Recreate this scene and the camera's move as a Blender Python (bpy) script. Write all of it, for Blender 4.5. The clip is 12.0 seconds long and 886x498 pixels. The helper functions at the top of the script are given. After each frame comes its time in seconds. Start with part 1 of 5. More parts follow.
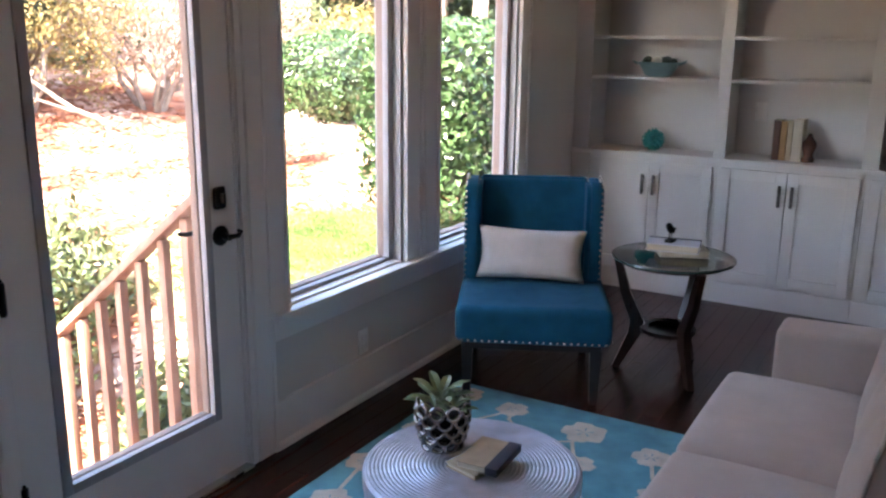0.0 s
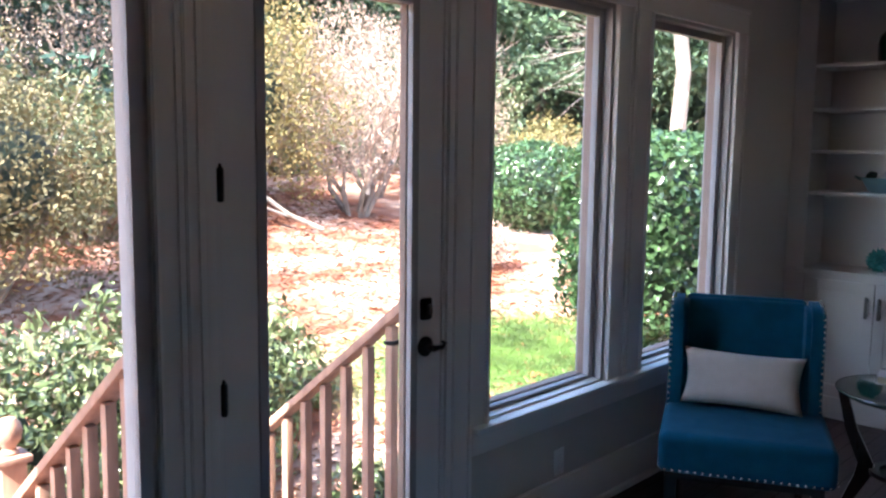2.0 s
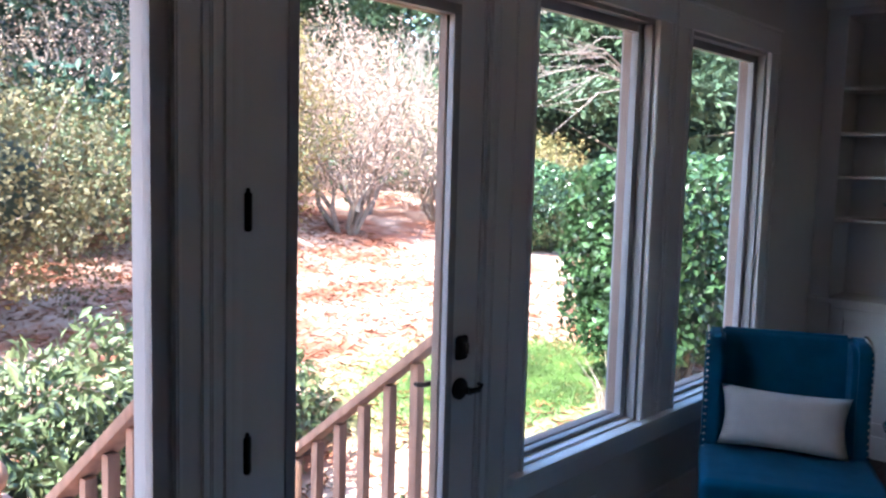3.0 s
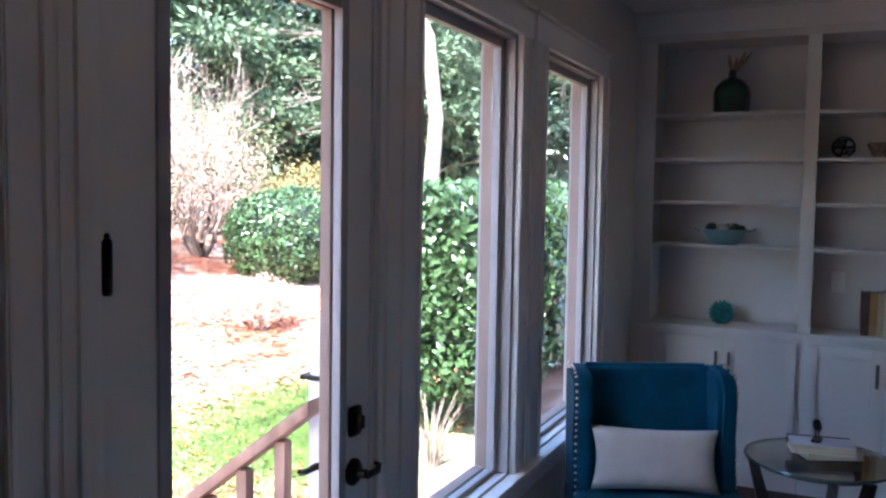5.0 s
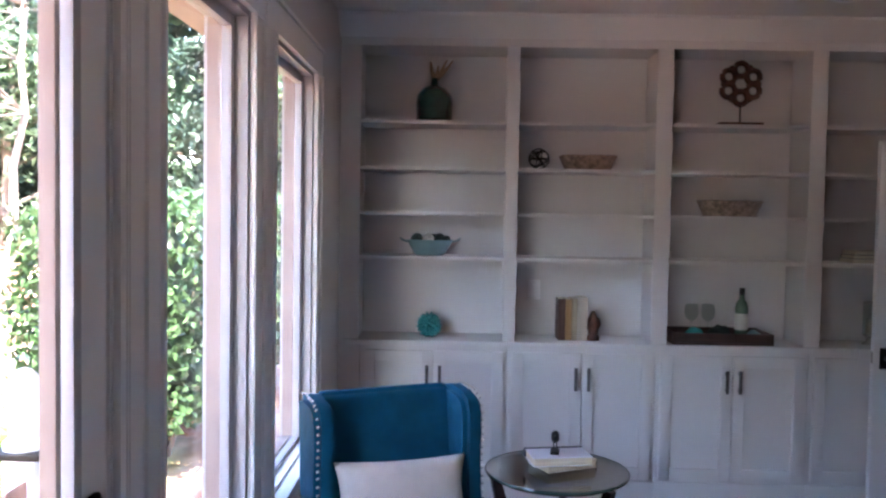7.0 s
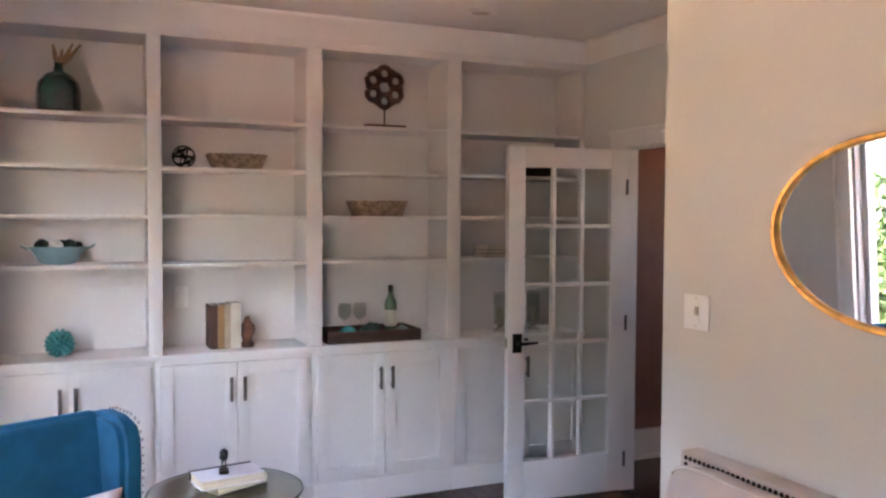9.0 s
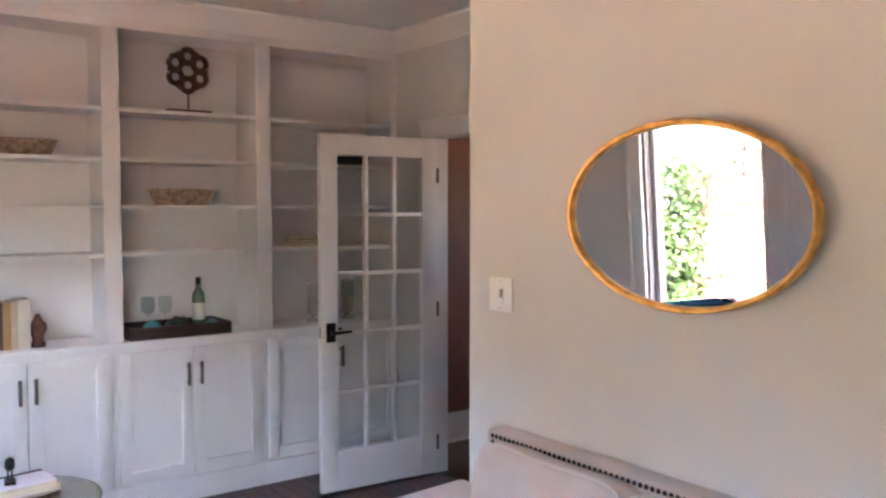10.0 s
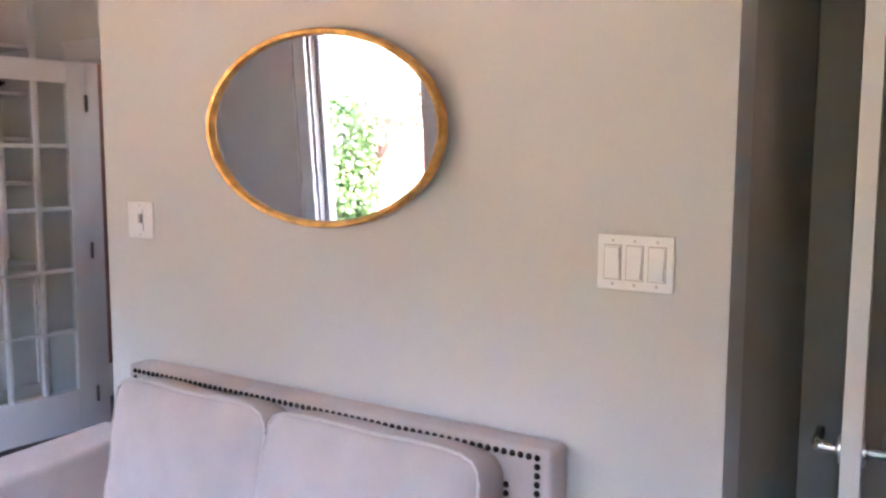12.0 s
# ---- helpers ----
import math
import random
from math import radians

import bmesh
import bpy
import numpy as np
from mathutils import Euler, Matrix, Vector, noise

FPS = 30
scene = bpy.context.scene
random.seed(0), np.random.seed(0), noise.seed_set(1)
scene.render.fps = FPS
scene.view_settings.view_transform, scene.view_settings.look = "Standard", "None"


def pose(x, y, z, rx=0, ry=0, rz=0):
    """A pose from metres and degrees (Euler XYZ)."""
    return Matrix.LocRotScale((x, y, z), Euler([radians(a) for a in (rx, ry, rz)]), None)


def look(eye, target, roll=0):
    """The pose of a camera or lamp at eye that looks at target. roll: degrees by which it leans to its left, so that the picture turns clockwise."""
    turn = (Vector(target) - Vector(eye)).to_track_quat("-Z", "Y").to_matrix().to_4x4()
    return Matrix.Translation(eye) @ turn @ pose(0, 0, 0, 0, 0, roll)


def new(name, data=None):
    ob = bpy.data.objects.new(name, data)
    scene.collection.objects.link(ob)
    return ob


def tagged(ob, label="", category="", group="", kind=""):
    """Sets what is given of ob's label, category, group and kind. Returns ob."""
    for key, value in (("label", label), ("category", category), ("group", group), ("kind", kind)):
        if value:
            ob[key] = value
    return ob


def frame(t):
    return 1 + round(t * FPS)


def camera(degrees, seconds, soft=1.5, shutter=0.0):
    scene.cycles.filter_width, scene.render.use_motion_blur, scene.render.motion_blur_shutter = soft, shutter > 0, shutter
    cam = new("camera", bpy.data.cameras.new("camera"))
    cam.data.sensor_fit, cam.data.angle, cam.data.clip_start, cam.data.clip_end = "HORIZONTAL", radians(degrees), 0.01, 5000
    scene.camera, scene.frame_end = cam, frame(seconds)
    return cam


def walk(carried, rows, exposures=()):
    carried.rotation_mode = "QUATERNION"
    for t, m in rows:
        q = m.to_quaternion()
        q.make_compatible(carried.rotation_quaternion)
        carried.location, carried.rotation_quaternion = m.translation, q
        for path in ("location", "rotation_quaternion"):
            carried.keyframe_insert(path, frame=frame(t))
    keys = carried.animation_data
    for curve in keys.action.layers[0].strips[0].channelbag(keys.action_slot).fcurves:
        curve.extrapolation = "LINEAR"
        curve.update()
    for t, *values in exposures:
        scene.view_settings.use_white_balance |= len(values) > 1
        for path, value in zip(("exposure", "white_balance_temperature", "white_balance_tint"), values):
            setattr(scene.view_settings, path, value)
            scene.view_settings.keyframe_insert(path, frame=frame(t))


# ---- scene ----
cam = camera(54.9, 12.0, soft=2.4)
PATH = [
    (0, (2.177, -0.689, 1.622), (1.192, 0.985, 1.142), 0.6),
    (0.5, (2.177, -0.69, 1.665), (1.074, 0.919, 1.224), 0.9),
    (1, (2.167, -0.688, 1.687), (0.948, 0.85, 1.304), 1.2),
    (1.5, (2.149, -0.689, 1.692), (0.847, 0.793, 1.37), 1.3),
    (2, (2.09, -0.689, 1.647), (0.732, 0.759, 1.407), 0.7),
    (2.5, (1.94, -0.652, 1.662), (0.577, 0.795, 1.44), 1.3),
    (2.7, (1.867, -0.642, 1.669), (0.513, 0.814, 1.454), 1.5),
    (4.3, (1.36, -0.499, 1.655), (0.312, 1.198, 1.508), 0.7),
    (4.5, (1.301, -0.487, 1.655), (0.306, 1.242, 1.516), 0.8),
    (5, (1.134, -0.451, 1.665), (0.293, 1.359, 1.538), 0.9),
    (5.5, (0.935, -0.407, 1.665), (0.295, 1.484, 1.552), 1.3),
    (6, (0.827, -0.318, 1.661), (0.368, 1.626, 1.561), 1.2),
    (6.5, (0.738, -0.205, 1.646), (0.489, 1.777, 1.557), 1.2),
    (8.3, (0.552, 0.053, 1.66), (1.08, 1.981, 1.583), 0.3),
    (8.5, (0.533, 0.062, 1.662), (1.15, 1.963, 1.583), 0.4),
    (9, (0.538, 0.071, 1.657), (1.351, 1.896, 1.578), 0.3),
    (9.5, (0.55, 0.079, 1.646), (1.568, 1.798, 1.564), 0.2),
    (10, (0.57, 0.07, 1.642), (1.751, 1.682, 1.543), -0.0),
    (10.5, (0.607, 0.079, 1.621), (1.941, 1.564, 1.5), -0.2),
    (11, (0.626, 0.084, 1.599), (2.085, 1.444, 1.451), 0.1),
    (11.5, (0.673, 0.074, 1.578), (2.245, 1.296, 1.39), 0.3),
    (12, (0.706, 0.024, 1.556), (2.37, 1.112, 1.337), 0.2),
]
walk(cam, [(t, look(eye, target, roll)) for t, eye, target, roll in PATH],
     exposures=[(0.0, 4.5, 7200, 19), (1.0, 4.2, 7100, 18), (1.5, 3.85, 6900, 17), (2.5, 3.35, 5700, 11), (4.5, 3.55, 5800, 15), (5.5, 3.92, 5900, 18),
                (6.5, 4.4, 6000, 20), (8.5, 5.72, 7300, 25), (9.5, 5.75, 7400, 24), (10.5, 5.85, 6900, 23), (11.5, 5.9, 6800, 23), (12.0, 6.0, 6600, 23)])

# ---------- world and light ----------
world = bpy.data.worlds.new("world")
scene.world = world
world.use_nodes = True
wn = world.node_tree.nodes
sky = wn.new("ShaderNodeTexSky")
sky.sky_type = "NISHITA"
sky.sun_disc = False
sky.sun_elevation = radians(47)
sky.sun_rotation = radians(176)
wn["Background"].inputs["Strength"].default_value = 0.15
world.node_tree.links.new(sky.outputs[0], wn["Background"].inputs["Color"])
sun = new("sun", bpy.data.lights.new("sun", "SUN"))
sun.data.energy = 3.6
sun.data.angle = radians(0.6)
sun.data.color = (1.0, 0.94, 0.84)
sun.matrix_world = look((0.6, -7.3, 8.0), (0, 0, 0))


# ---------- materials ----------
def mat(name, colour, rough=0.5, metal=0.0, vary=0.12, scale=8.0, bump=0.0, bscale=80.0, island=0.0, objrand=0.0,
        stretch=(1, 1, 1), second=None, coat=0.0, sheen=0.0, spec=0.5, transl=0.0):
    m = bpy.data.materials.new(name)
    m.use_nodes = True
    nt = m.node_tree
    b = nt.nodes["Principled BSDF"]
    link = nt.links.new
    b.inputs["Roughness"].default_value = rough
    b.inputs["Metallic"].default_value = metal
    b.inputs["Coat Weight"].default_value = coat
    b.inputs["Sheen Weight"].default_value = sheen
    b.inputs["Specular IOR Level"].default_value = spec
    tc = nt.nodes.new("ShaderNodeTexCoord")
    mp = nt.nodes.new("ShaderNodeMapping")
    mp.inputs["Scale"].default_value = stretch
    link(tc.outputs["Object"], mp.inputs["Vector"])
    n1 = nt.nodes.new("ShaderNodeTexNoise")
    n1.inputs["Scale"].default_value = scale
    n1.inputs["Detail"].default_value = 6
    link(mp.outputs[0], n1.inputs["Vector"])
    ramp = nt.nodes.new("ShaderNodeMapRange")
    ramp.inputs["From Min"].default_value, ramp.inputs["From Max"].default_value = 0.3, 0.7
    link(n1.outputs["Fac"], ramp.inputs["Value"])
    mix = nt.nodes.new("ShaderNodeMix")
    mix.data_type = "RGBA"
    c = Vector(colour)
    c2 = Vector(second) if second else c * (1 - vary * 2)
    mix.inputs["A"].default_value = (*(c * (1 + vary * 0.5)), 1)
    mix.inputs["B"].default_value = (*c2, 1)
    link(ramp.outputs[0], mix.inputs["Factor"])
    out = mix.outputs["Result"]
    for amount, kind in ((island, "island"), (objrand, "object")):
        if amount:
            if kind == "island":
                src = nt.nodes.new("ShaderNodeNewGeometry").outputs["Random Per Island"]
            else:
                src = nt.nodes.new("ShaderNodeObjectInfo").outputs["Random"]
            mr = nt.nodes.new("ShaderNodeMapRange")
            mr.inputs["To Min"].default_value, mr.inputs["To Max"].default_value = 1 - amount, 1 + amount
            link(src, mr.inputs["Value"])
            hs = nt.nodes.new("ShaderNodeHueSaturation")
            link(mr.outputs[0], hs.inputs["Value"])
            link(out, hs.inputs["Color"])
            out = hs.outputs[0]
    link(out, b.inputs["Base Color"])
    rr = nt.nodes.new("ShaderNodeMapRange")
    rr.inputs["To Min"].default_value, rr.inputs["To Max"].default_value = max(rough - 0.08, 0.02), min(rough + 0.08, 1)
    link(n1.outputs["Fac"], rr.inputs["Value"])
    link(rr.outputs[0], b.inputs["Roughness"])
    if bump:
        n2 = nt.nodes.new("ShaderNodeTexNoise")
        n2.inputs["Scale"].default_value = bscale
        n2.inputs["Detail"].default_value = 4
        link(mp.outputs[0], n2.inputs["Vector"])
        bp = nt.nodes.new("ShaderNodeBump")
        bp.inputs["Strength"].default_value = bump
        bp.inputs["Distance"].default_value = 0.01
        link(n2.outputs["Fac"], bp.inputs["Height"])
        link(bp.outputs[0], b.inputs["Normal"])
    if transl:
        b.inputs["Transmission Weight"].default_value = 0.0
        tr = nt.nodes.new("ShaderNodeBsdfTranslucent")
        link(out, tr.inputs["Color"])
        ms = nt.nodes.new("ShaderNodeMixShader")
        ms.inputs[0].default_value = transl
        link(b.outputs[0], ms.inputs[1])
        link(tr.outputs[0], ms.inputs[2])
        link(ms.outputs[0], nt.nodes["Material Output"].inputs["Surface"])
    return m


def glass_mat(name, tint=(0.97, 0.985, 0.98), gloss=0.06, power=5.0, most=0.5):
    m = bpy.data.materials.new(name)
    m.use_nodes = True
    nt = m.node_tree
    nt.nodes.remove(nt.nodes["Principled BSDF"])
    tr = nt.nodes.new("ShaderNodeBsdfTransparent")
    tr.inputs["Color"].default_value = (*tint, 1)
    gl = nt.nodes.new("ShaderNodeBsdfGlossy")
    gl.inputs["Roughness"].default_value = 0.02
    lw = nt.nodes.new("ShaderNodeLayerWeight")
    pw = nt.nodes.new("ShaderNodeMath")
    pw.operation = "POWER"
    pw.inputs[1].default_value = power
    nt.links.new(lw.outputs["Facing"], pw.inputs[0])
    fr = nt.nodes.new("ShaderNodeMath")
    fr.operation = "MULTIPLY_ADD"
    fr.inputs[1].default_value, fr.inputs[2].default_value = most, gloss * 0.35
    nt.links.new(pw.outputs[0], fr.inputs[0])
    ms = nt.nodes.new("ShaderNodeMixShader")
    nt.links.new(fr.outputs[0], ms.inputs[0])
    nt.links.new(tr.outputs[0], ms.inputs[1])
    nt.links.new(gl.outputs[0], ms.inputs[2])
    nt.links.new(ms.outputs[0], nt.nodes["Material Output"].inputs["Surface"])
    return m


M_WALL = mat("grey_wall_paint", (0.66, 0.645, 0.615), 0.65, vary=0.02, scale=2, bump=0.05, bscale=250)
M_WHITE = mat("white_trim_paint", (0.82, 0.81, 0.79), 0.4, vary=0.02, scale=3, bump=0.03, bscale=60)
M_CABW = mat("white_cabinet_paint", (0.75, 0.735, 0.72), 0.38, vary=0.02, scale=3, bump=0.02, bscale=60)
M_CEIL = mat("ceiling_paint", (0.82, 0.81, 0.78), 0.8, vary=0.02, scale=3, bump=0.05, bscale=200)
M_FLOOR = mat("dark_walnut_floor", (0.062, 0.019, 0.011), 0.24, vary=0.35, scale=5, bump=0.04, bscale=40, objrand=0.35,
              stretch=(6, 0.6, 6), spec=0.3)
M_GAP = mat("floor_joint", (0.006, 0.004, 0.003), 0.6)
M_TEAL = mat("teal_upholstery", (0.002, 0.085, 0.150), 0.8, vary=0.12, scale=12, bump=0.25, bscale=500, sheen=0.04, spec=0.12)
M_NAIL = mat("nickel_nailhead", (0.75, 0.74, 0.72), 0.25, 1.0, vary=0.03)
M_DNAIL = mat("bronze_nailhead", (0.05, 0.035, 0.03), 0.35, 0.9, vary=0.05)
M_LINEN = mat("beige_linen", (0.56, 0.475, 0.435), 0.85, vary=0.06, scale=7, bump=0.25, bscale=450, sheen=0.2, spec=0.2)
M_PILLOW = mat("white_pillow_linen", (0.70, 0.645, 0.60), 0.9, vary=0.05, scale=10, bump=0.3, bscale=400, spec=0.2)
M_PIPE = mat("cream_piping", (0.62, 0.56, 0.51), 0.85, vary=0.03)
M_DWOOD = mat("espresso_wood", (0.028, 0.011, 0.008), 0.3, vary=0.3, scale=6, stretch=(8, 8, 1), bump=0.03, bscale=30)
M_BLACK = mat("black_leg_paint", (0.012, 0.011, 0.011), 0.4, vary=0.1)
M_BRONZE = mat("oil_rubbed_bronze", (0.02, 0.016, 0.014), 0.38, 0.8, vary=0.2, scale=20)
M_PULL = mat("pewter_pull", (0.16, 0.15, 0.15), 0.35, 0.9, vary=0.1)
M_STEEL = mat("brushed_nickel", (0.6, 0.58, 0.55), 0.28, 1.0, vary=0.05)
M_GOLD = mat("antique_gold_leaf", (0.78, 0.43, 0.14), 0.34, 0.85, vary=0.25, scale=25, bump=0.1, bscale=60)
M_PLATE = mat("switch_plate_plastic", (0.88, 0.88, 0.87), 0.3, vary=0.01)
M_DRUM = mat("hammered_pewter", (0.50, 0.54, 0.64), 0.34, 0.4, vary=0.15, scale=14)
M_CHROME = mat("dark_chrome_glaze", (0.42, 0.40, 0.40), 0.1, 1.0, vary=0.2, scale=20)
M_SOIL = mat("soil", (0.03, 0.02, 0.012), 0.95, vary=0.4, scale=60, bump=0.5)
M_SUCC = mat("succulent_leaf", (0.22, 0.30, 0.15), 0.5, vary=0.25, scale=30, island=0.25)
M_PAGE = mat("book_paper", (0.68, 0.60, 0.46), 0.85, vary=0.12, scale=4, stretch=(1, 1, 90))
M_NAVY = mat("navy_cover", (0.012, 0.016, 0.035), 0.6, vary=0.15)
M_TAN = mat("tan_cover", (0.50, 0.40, 0.27), 0.7, vary=0.12, scale=15)
M_BRN = mat("brown_cover", (0.10, 0.045, 0.03), 0.6, vary=0.15)
M_OCHRE = mat("ochre_cover", (0.42, 0.24, 0.10), 0.65, vary=0.12)
M_CREAM = mat("cream_cover", (0.62, 0.56, 0.46), 0.7, vary=0.08)
M_COVER = mat("pale_blue_white_cover", (0.66, 0.67, 0.74), 0.6, vary=0.04)
M_AQUA = mat("aqua_ceramic", (0.05, 0.30, 0.30), 0.25, vary=0.15, scale=20)
M_BOWL = mat("blue_grey_ceramic", (0.20, 0.34, 0.36), 0.3, vary=0.1, scale=10)
M_BASK = mat("woven_seagrass", (0.42, 0.32, 0.25), 0.8, vary=0.3, scale=40, bump=0.4, bscale=120)
M_RUST = mat("rusted_iron", (0.14, 0.055, 0.032), 0.7, 0.1, vary=0.4, scale=20, bump=0.3, bscale=80)
M_IRON = mat("dark_wrought_iron", (0.03, 0.028, 0.025), 0.5, 0.7, vary=0.2)
M_GREENG = mat("dark_green_glass", (0.014, 0.066, 0.052), 0.22, vary=0.3, scale=10, coat=0.5)
M_BOTTLE = mat("wine_bottle_glass", (0.12, 0.19, 0.13), 0.08, vary=0.2, coat=0.5)
M_LABEL = mat("cream_paper_label", (0.65, 0.65, 0.55), 0.7, vary=0.05)
M_REED = mat("dried_pampas", (0.40, 0.27, 0.17), 0.9, vary=0.2, scale=50)
M_BALLW = mat("white_moss_ball", (0.62, 0.58, 0.52), 0.9, vary=0.2, scale=40, bump=0.4)
M_BALLD = mat("dark_moss_ball", (0.04, 0.06, 0.05), 0.9, vary=0.3, scale=40, bump=0.5)
M_TRAYW = mat("dark_tray_wood", (0.07, 0.035, 0.025), 0.45, vary=0.3, scale=5, stretch=(1, 8, 8))
M_HALL = mat("terracotta_hall_paint", (0.24, 0.115, 0.075), 0.7, vary=0.03, bump=0.04, bscale=200)
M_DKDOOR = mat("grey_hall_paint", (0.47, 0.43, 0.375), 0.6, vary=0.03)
M_RUG = mat("aqua_wool_rug", (0.12, 0.34, 0.40), 0.95, vary=0.14, scale=9, bump=0.5, bscale=300, spec=0.1)
M_RUGW = mat("ivory_rug_pile", (0.62, 0.56, 0.46), 0.95, vary=0.12, scale=14, bump=0.5, bscale=300, spec=0.1)
M_GLASS = glass_mat("window_glass")
M_TGLASS = glass_mat("table_glass", (0.93, 0.97, 0.95), 0.15, 2.6, 0.9)
M_MIRROR = mat("mirror_silver", (0.93, 0.93, 0.93), 0.03, 1.0, vary=0.0)
M_MIRROR.node_tree.nodes["Principled BSDF"].inputs["Roughness"].default_value = 0.01
for lk in list(M_MIRROR.node_tree.links):
    if lk.to_socket.name == "Roughness":
        M_MIRROR.node_tree.links.remove(lk)
M_CLEAR = glass_mat("clear_glassware", (0.93, 0.96, 0.95))
# outdoors
M_RAIL = mat("weathered_pink_cedar", (0.44, 0.25, 0.18), 0.7, vary=0.2, scale=6, stretch=(4, 4, 1), bump=0.15, bscale=60)
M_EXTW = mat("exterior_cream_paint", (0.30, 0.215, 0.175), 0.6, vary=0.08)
M_SASH = mat("almond_sash_paint", (0.42, 0.405, 0.41), 0.5, vary=0.04, scale=4)
M_BARK = mat("pale_bark", (0.30, 0.24, 0.20), 0.9, vary=0.3, scale=10, bump=0.6, bscale=30, stretch=(1, 1, 0.3))
M_TWIG = mat("grey_twig", (0.24, 0.18, 0.14), 0.9, vary=0.2, scale=20)
M_STONE = mat("weathered_stone", (0.42, 0.38, 0.33), 0.85, vary=0.2, scale=15, bump=0.3)
L_HEDGE = mat("camellia_leaf", (0.060, 0.115, 0.046), 0.27, vary=0.3, scale=4, island=0.6, transl=0.25)
L_SHRUB = mat("laurel_leaf", (0.075, 0.115, 0.050), 0.38, vary=0.3, scale=3, island=0.5, second=(0.15, 0.16, 0.075), transl=0.15)
L_YELLOW = mat("golden_shrub_leaf", (0.25, 0.175, 0.07), 0.7, vary=0.3, scale=2, island=0.28, second=(0.17, 0.155, 0.05), transl=0.3)
# darker copy of the golden leaf, shade of the left shrubs in its colour
L_GOLD_SHADE = mat("shaded_golden_leaf", (0.07, 0.066, 0.026), 0.7, vary=0.3, scale=2, island=0.25, second=(0.13, 0.09, 0.033), transl=0.15)
L_PINK = mat("spring_blossom_twigs", (0.50, 0.33, 0.27), 0.7, vary=0.2, scale=2, island=0.35, second=(0.34, 0.25, 0.17), transl=0.3)
L_DARK = mat("evergreen_leaf", (0.030, 0.058, 0.036), 0.5, vary=0.3, scale=1.5, island=0.5, transl=0.15)
L_PINE = mat("pine_needles", (0.085, 0.130, 0.062), 0.6, vary=0.3, scale=1.2, island=0.5, second=(0.045, 0.080, 0.045), transl=0.25)
L_GRASS = mat("spring_grass", (0.115, 0.20, 0.045), 0.6, vary=0.3, scale=3, island=0.4, transl=0.3)
M_SHADE_CORE = mat("painted_shade_core", (0.012, 0.022, 0.010), 0.9, vary=0.3)


def ground_mat():
    m = mat("pine_straw_and_lawn", (0.30, 0.10, 0.052), 0.95, vary=0.3, scale=6, bump=0.8, bscale=25)
    nt = m.node_tree
    b = nt.nodes["Principled BSDF"]
    straw = b.inputs["Base Color"].links[0].from_socket
    tc = nt.nodes.new("ShaderNodeTexCoord")
    n = nt.nodes.new("ShaderNodeTexNoise")
    n.inputs["Scale"].default_value = 0.35
    n.inputs["Detail"].default_value = 5
    nt.links.new(tc.outputs["Object"], n.inputs["Vector"])
    # straw and pale sand streaks, with dappled sun and shade put into the mix
    sunlit_sand = nt.nodes.new("ShaderNodeMix")
    sunlit_sand.data_type = "RGBA"
    mr = nt.nodes.new("ShaderNodeMapRange")
    mr.inputs["From Min"].default_value, mr.inputs["From Max"].default_value = 0.43, 0.66
    shade_streak = nt.nodes.new("ShaderNodeMapping")
    shade_streak.inputs["Scale"].default_value = (1.3, 0.75, 1.0)
    nt.links.new(tc.outputs["Object"], shade_streak.inputs["Vector"])
    n2 = nt.nodes.new("ShaderNodeTexNoise")
    n2.inputs["Scale"].default_value = 1.0
    n2.inputs["Detail"].default_value = 8
    n2.inputs["Roughness"].default_value = 0.65
    nt.links.new(shade_streak.outputs[0], n2.inputs["Vector"])
    nt.links.new(n2.outputs["Fac"], mr.inputs["Value"])
    nt.links.new(mr.outputs[0], sunlit_sand.inputs["Factor"])
    nt.links.new(straw, sunlit_sand.inputs["A"])
    sunlit_sand.inputs["B"].default_value = (0.62, 0.45, 0.35, 1)
    # lawn patch beside the hedge
    sep = nt.nodes.new("ShaderNodeSeparateXYZ")
    nt.links.new(tc.outputs["Object"], sep.inputs[0])
    dist = nt.nodes.new("ShaderNodeVectorMath")
    dist.operation = "DISTANCE"
    sc = nt.nodes.new("ShaderNodeVectorMath")
    sc.operation = "MULTIPLY"
    sc.inputs[1].default_value = (1.0, 0.75, 0)
    nt.links.new(tc.outputs["Object"], sc.inputs[0])
    nt.links.new(sc.outputs[0], dist.inputs[0])
    dist.inputs[1].default_value = (-2.5, 3.9, 0)
    add = nt.nodes.new("ShaderNodeMath")
    nt.links.new(dist.outputs["Value"], add.inputs[0])
    nz = nt.nodes.new("ShaderNodeMath")
    nz.operation = "MULTIPLY"
    nz.inputs[1].default_value = 1.6
    nt.links.new(n.outputs["Fac"], nz.inputs[0])
    nt.links.new(nz.outputs[0], add.inputs[1])
    mr2 = nt.nodes.new("ShaderNodeMapRange")
    mr2.inputs["From Min"].default_value, mr2.inputs["From Max"].default_value = 1.65, 2.25
    mr2.inputs["To Min"].default_value, mr2.inputs["To Max"].default_value = 1, 0
    nt.links.new(add.outputs[0], mr2.inputs["Value"])
    lawn = nt.nodes.new("ShaderNodeMix")
    lawn.data_type = "RGBA"
    nt.links.new(mr2.outputs[0], lawn.inputs["Factor"])
    nt.links.new(sunlit_sand.outputs["Result"], lawn.inputs["A"])
    lawn.inputs["B"].default_value = (0.17, 0.24, 0.08, 1)
    nt.links.new(lawn.outputs["Result"], b.inputs["Base Color"])
    return m


M_GROUND = ground_mat()


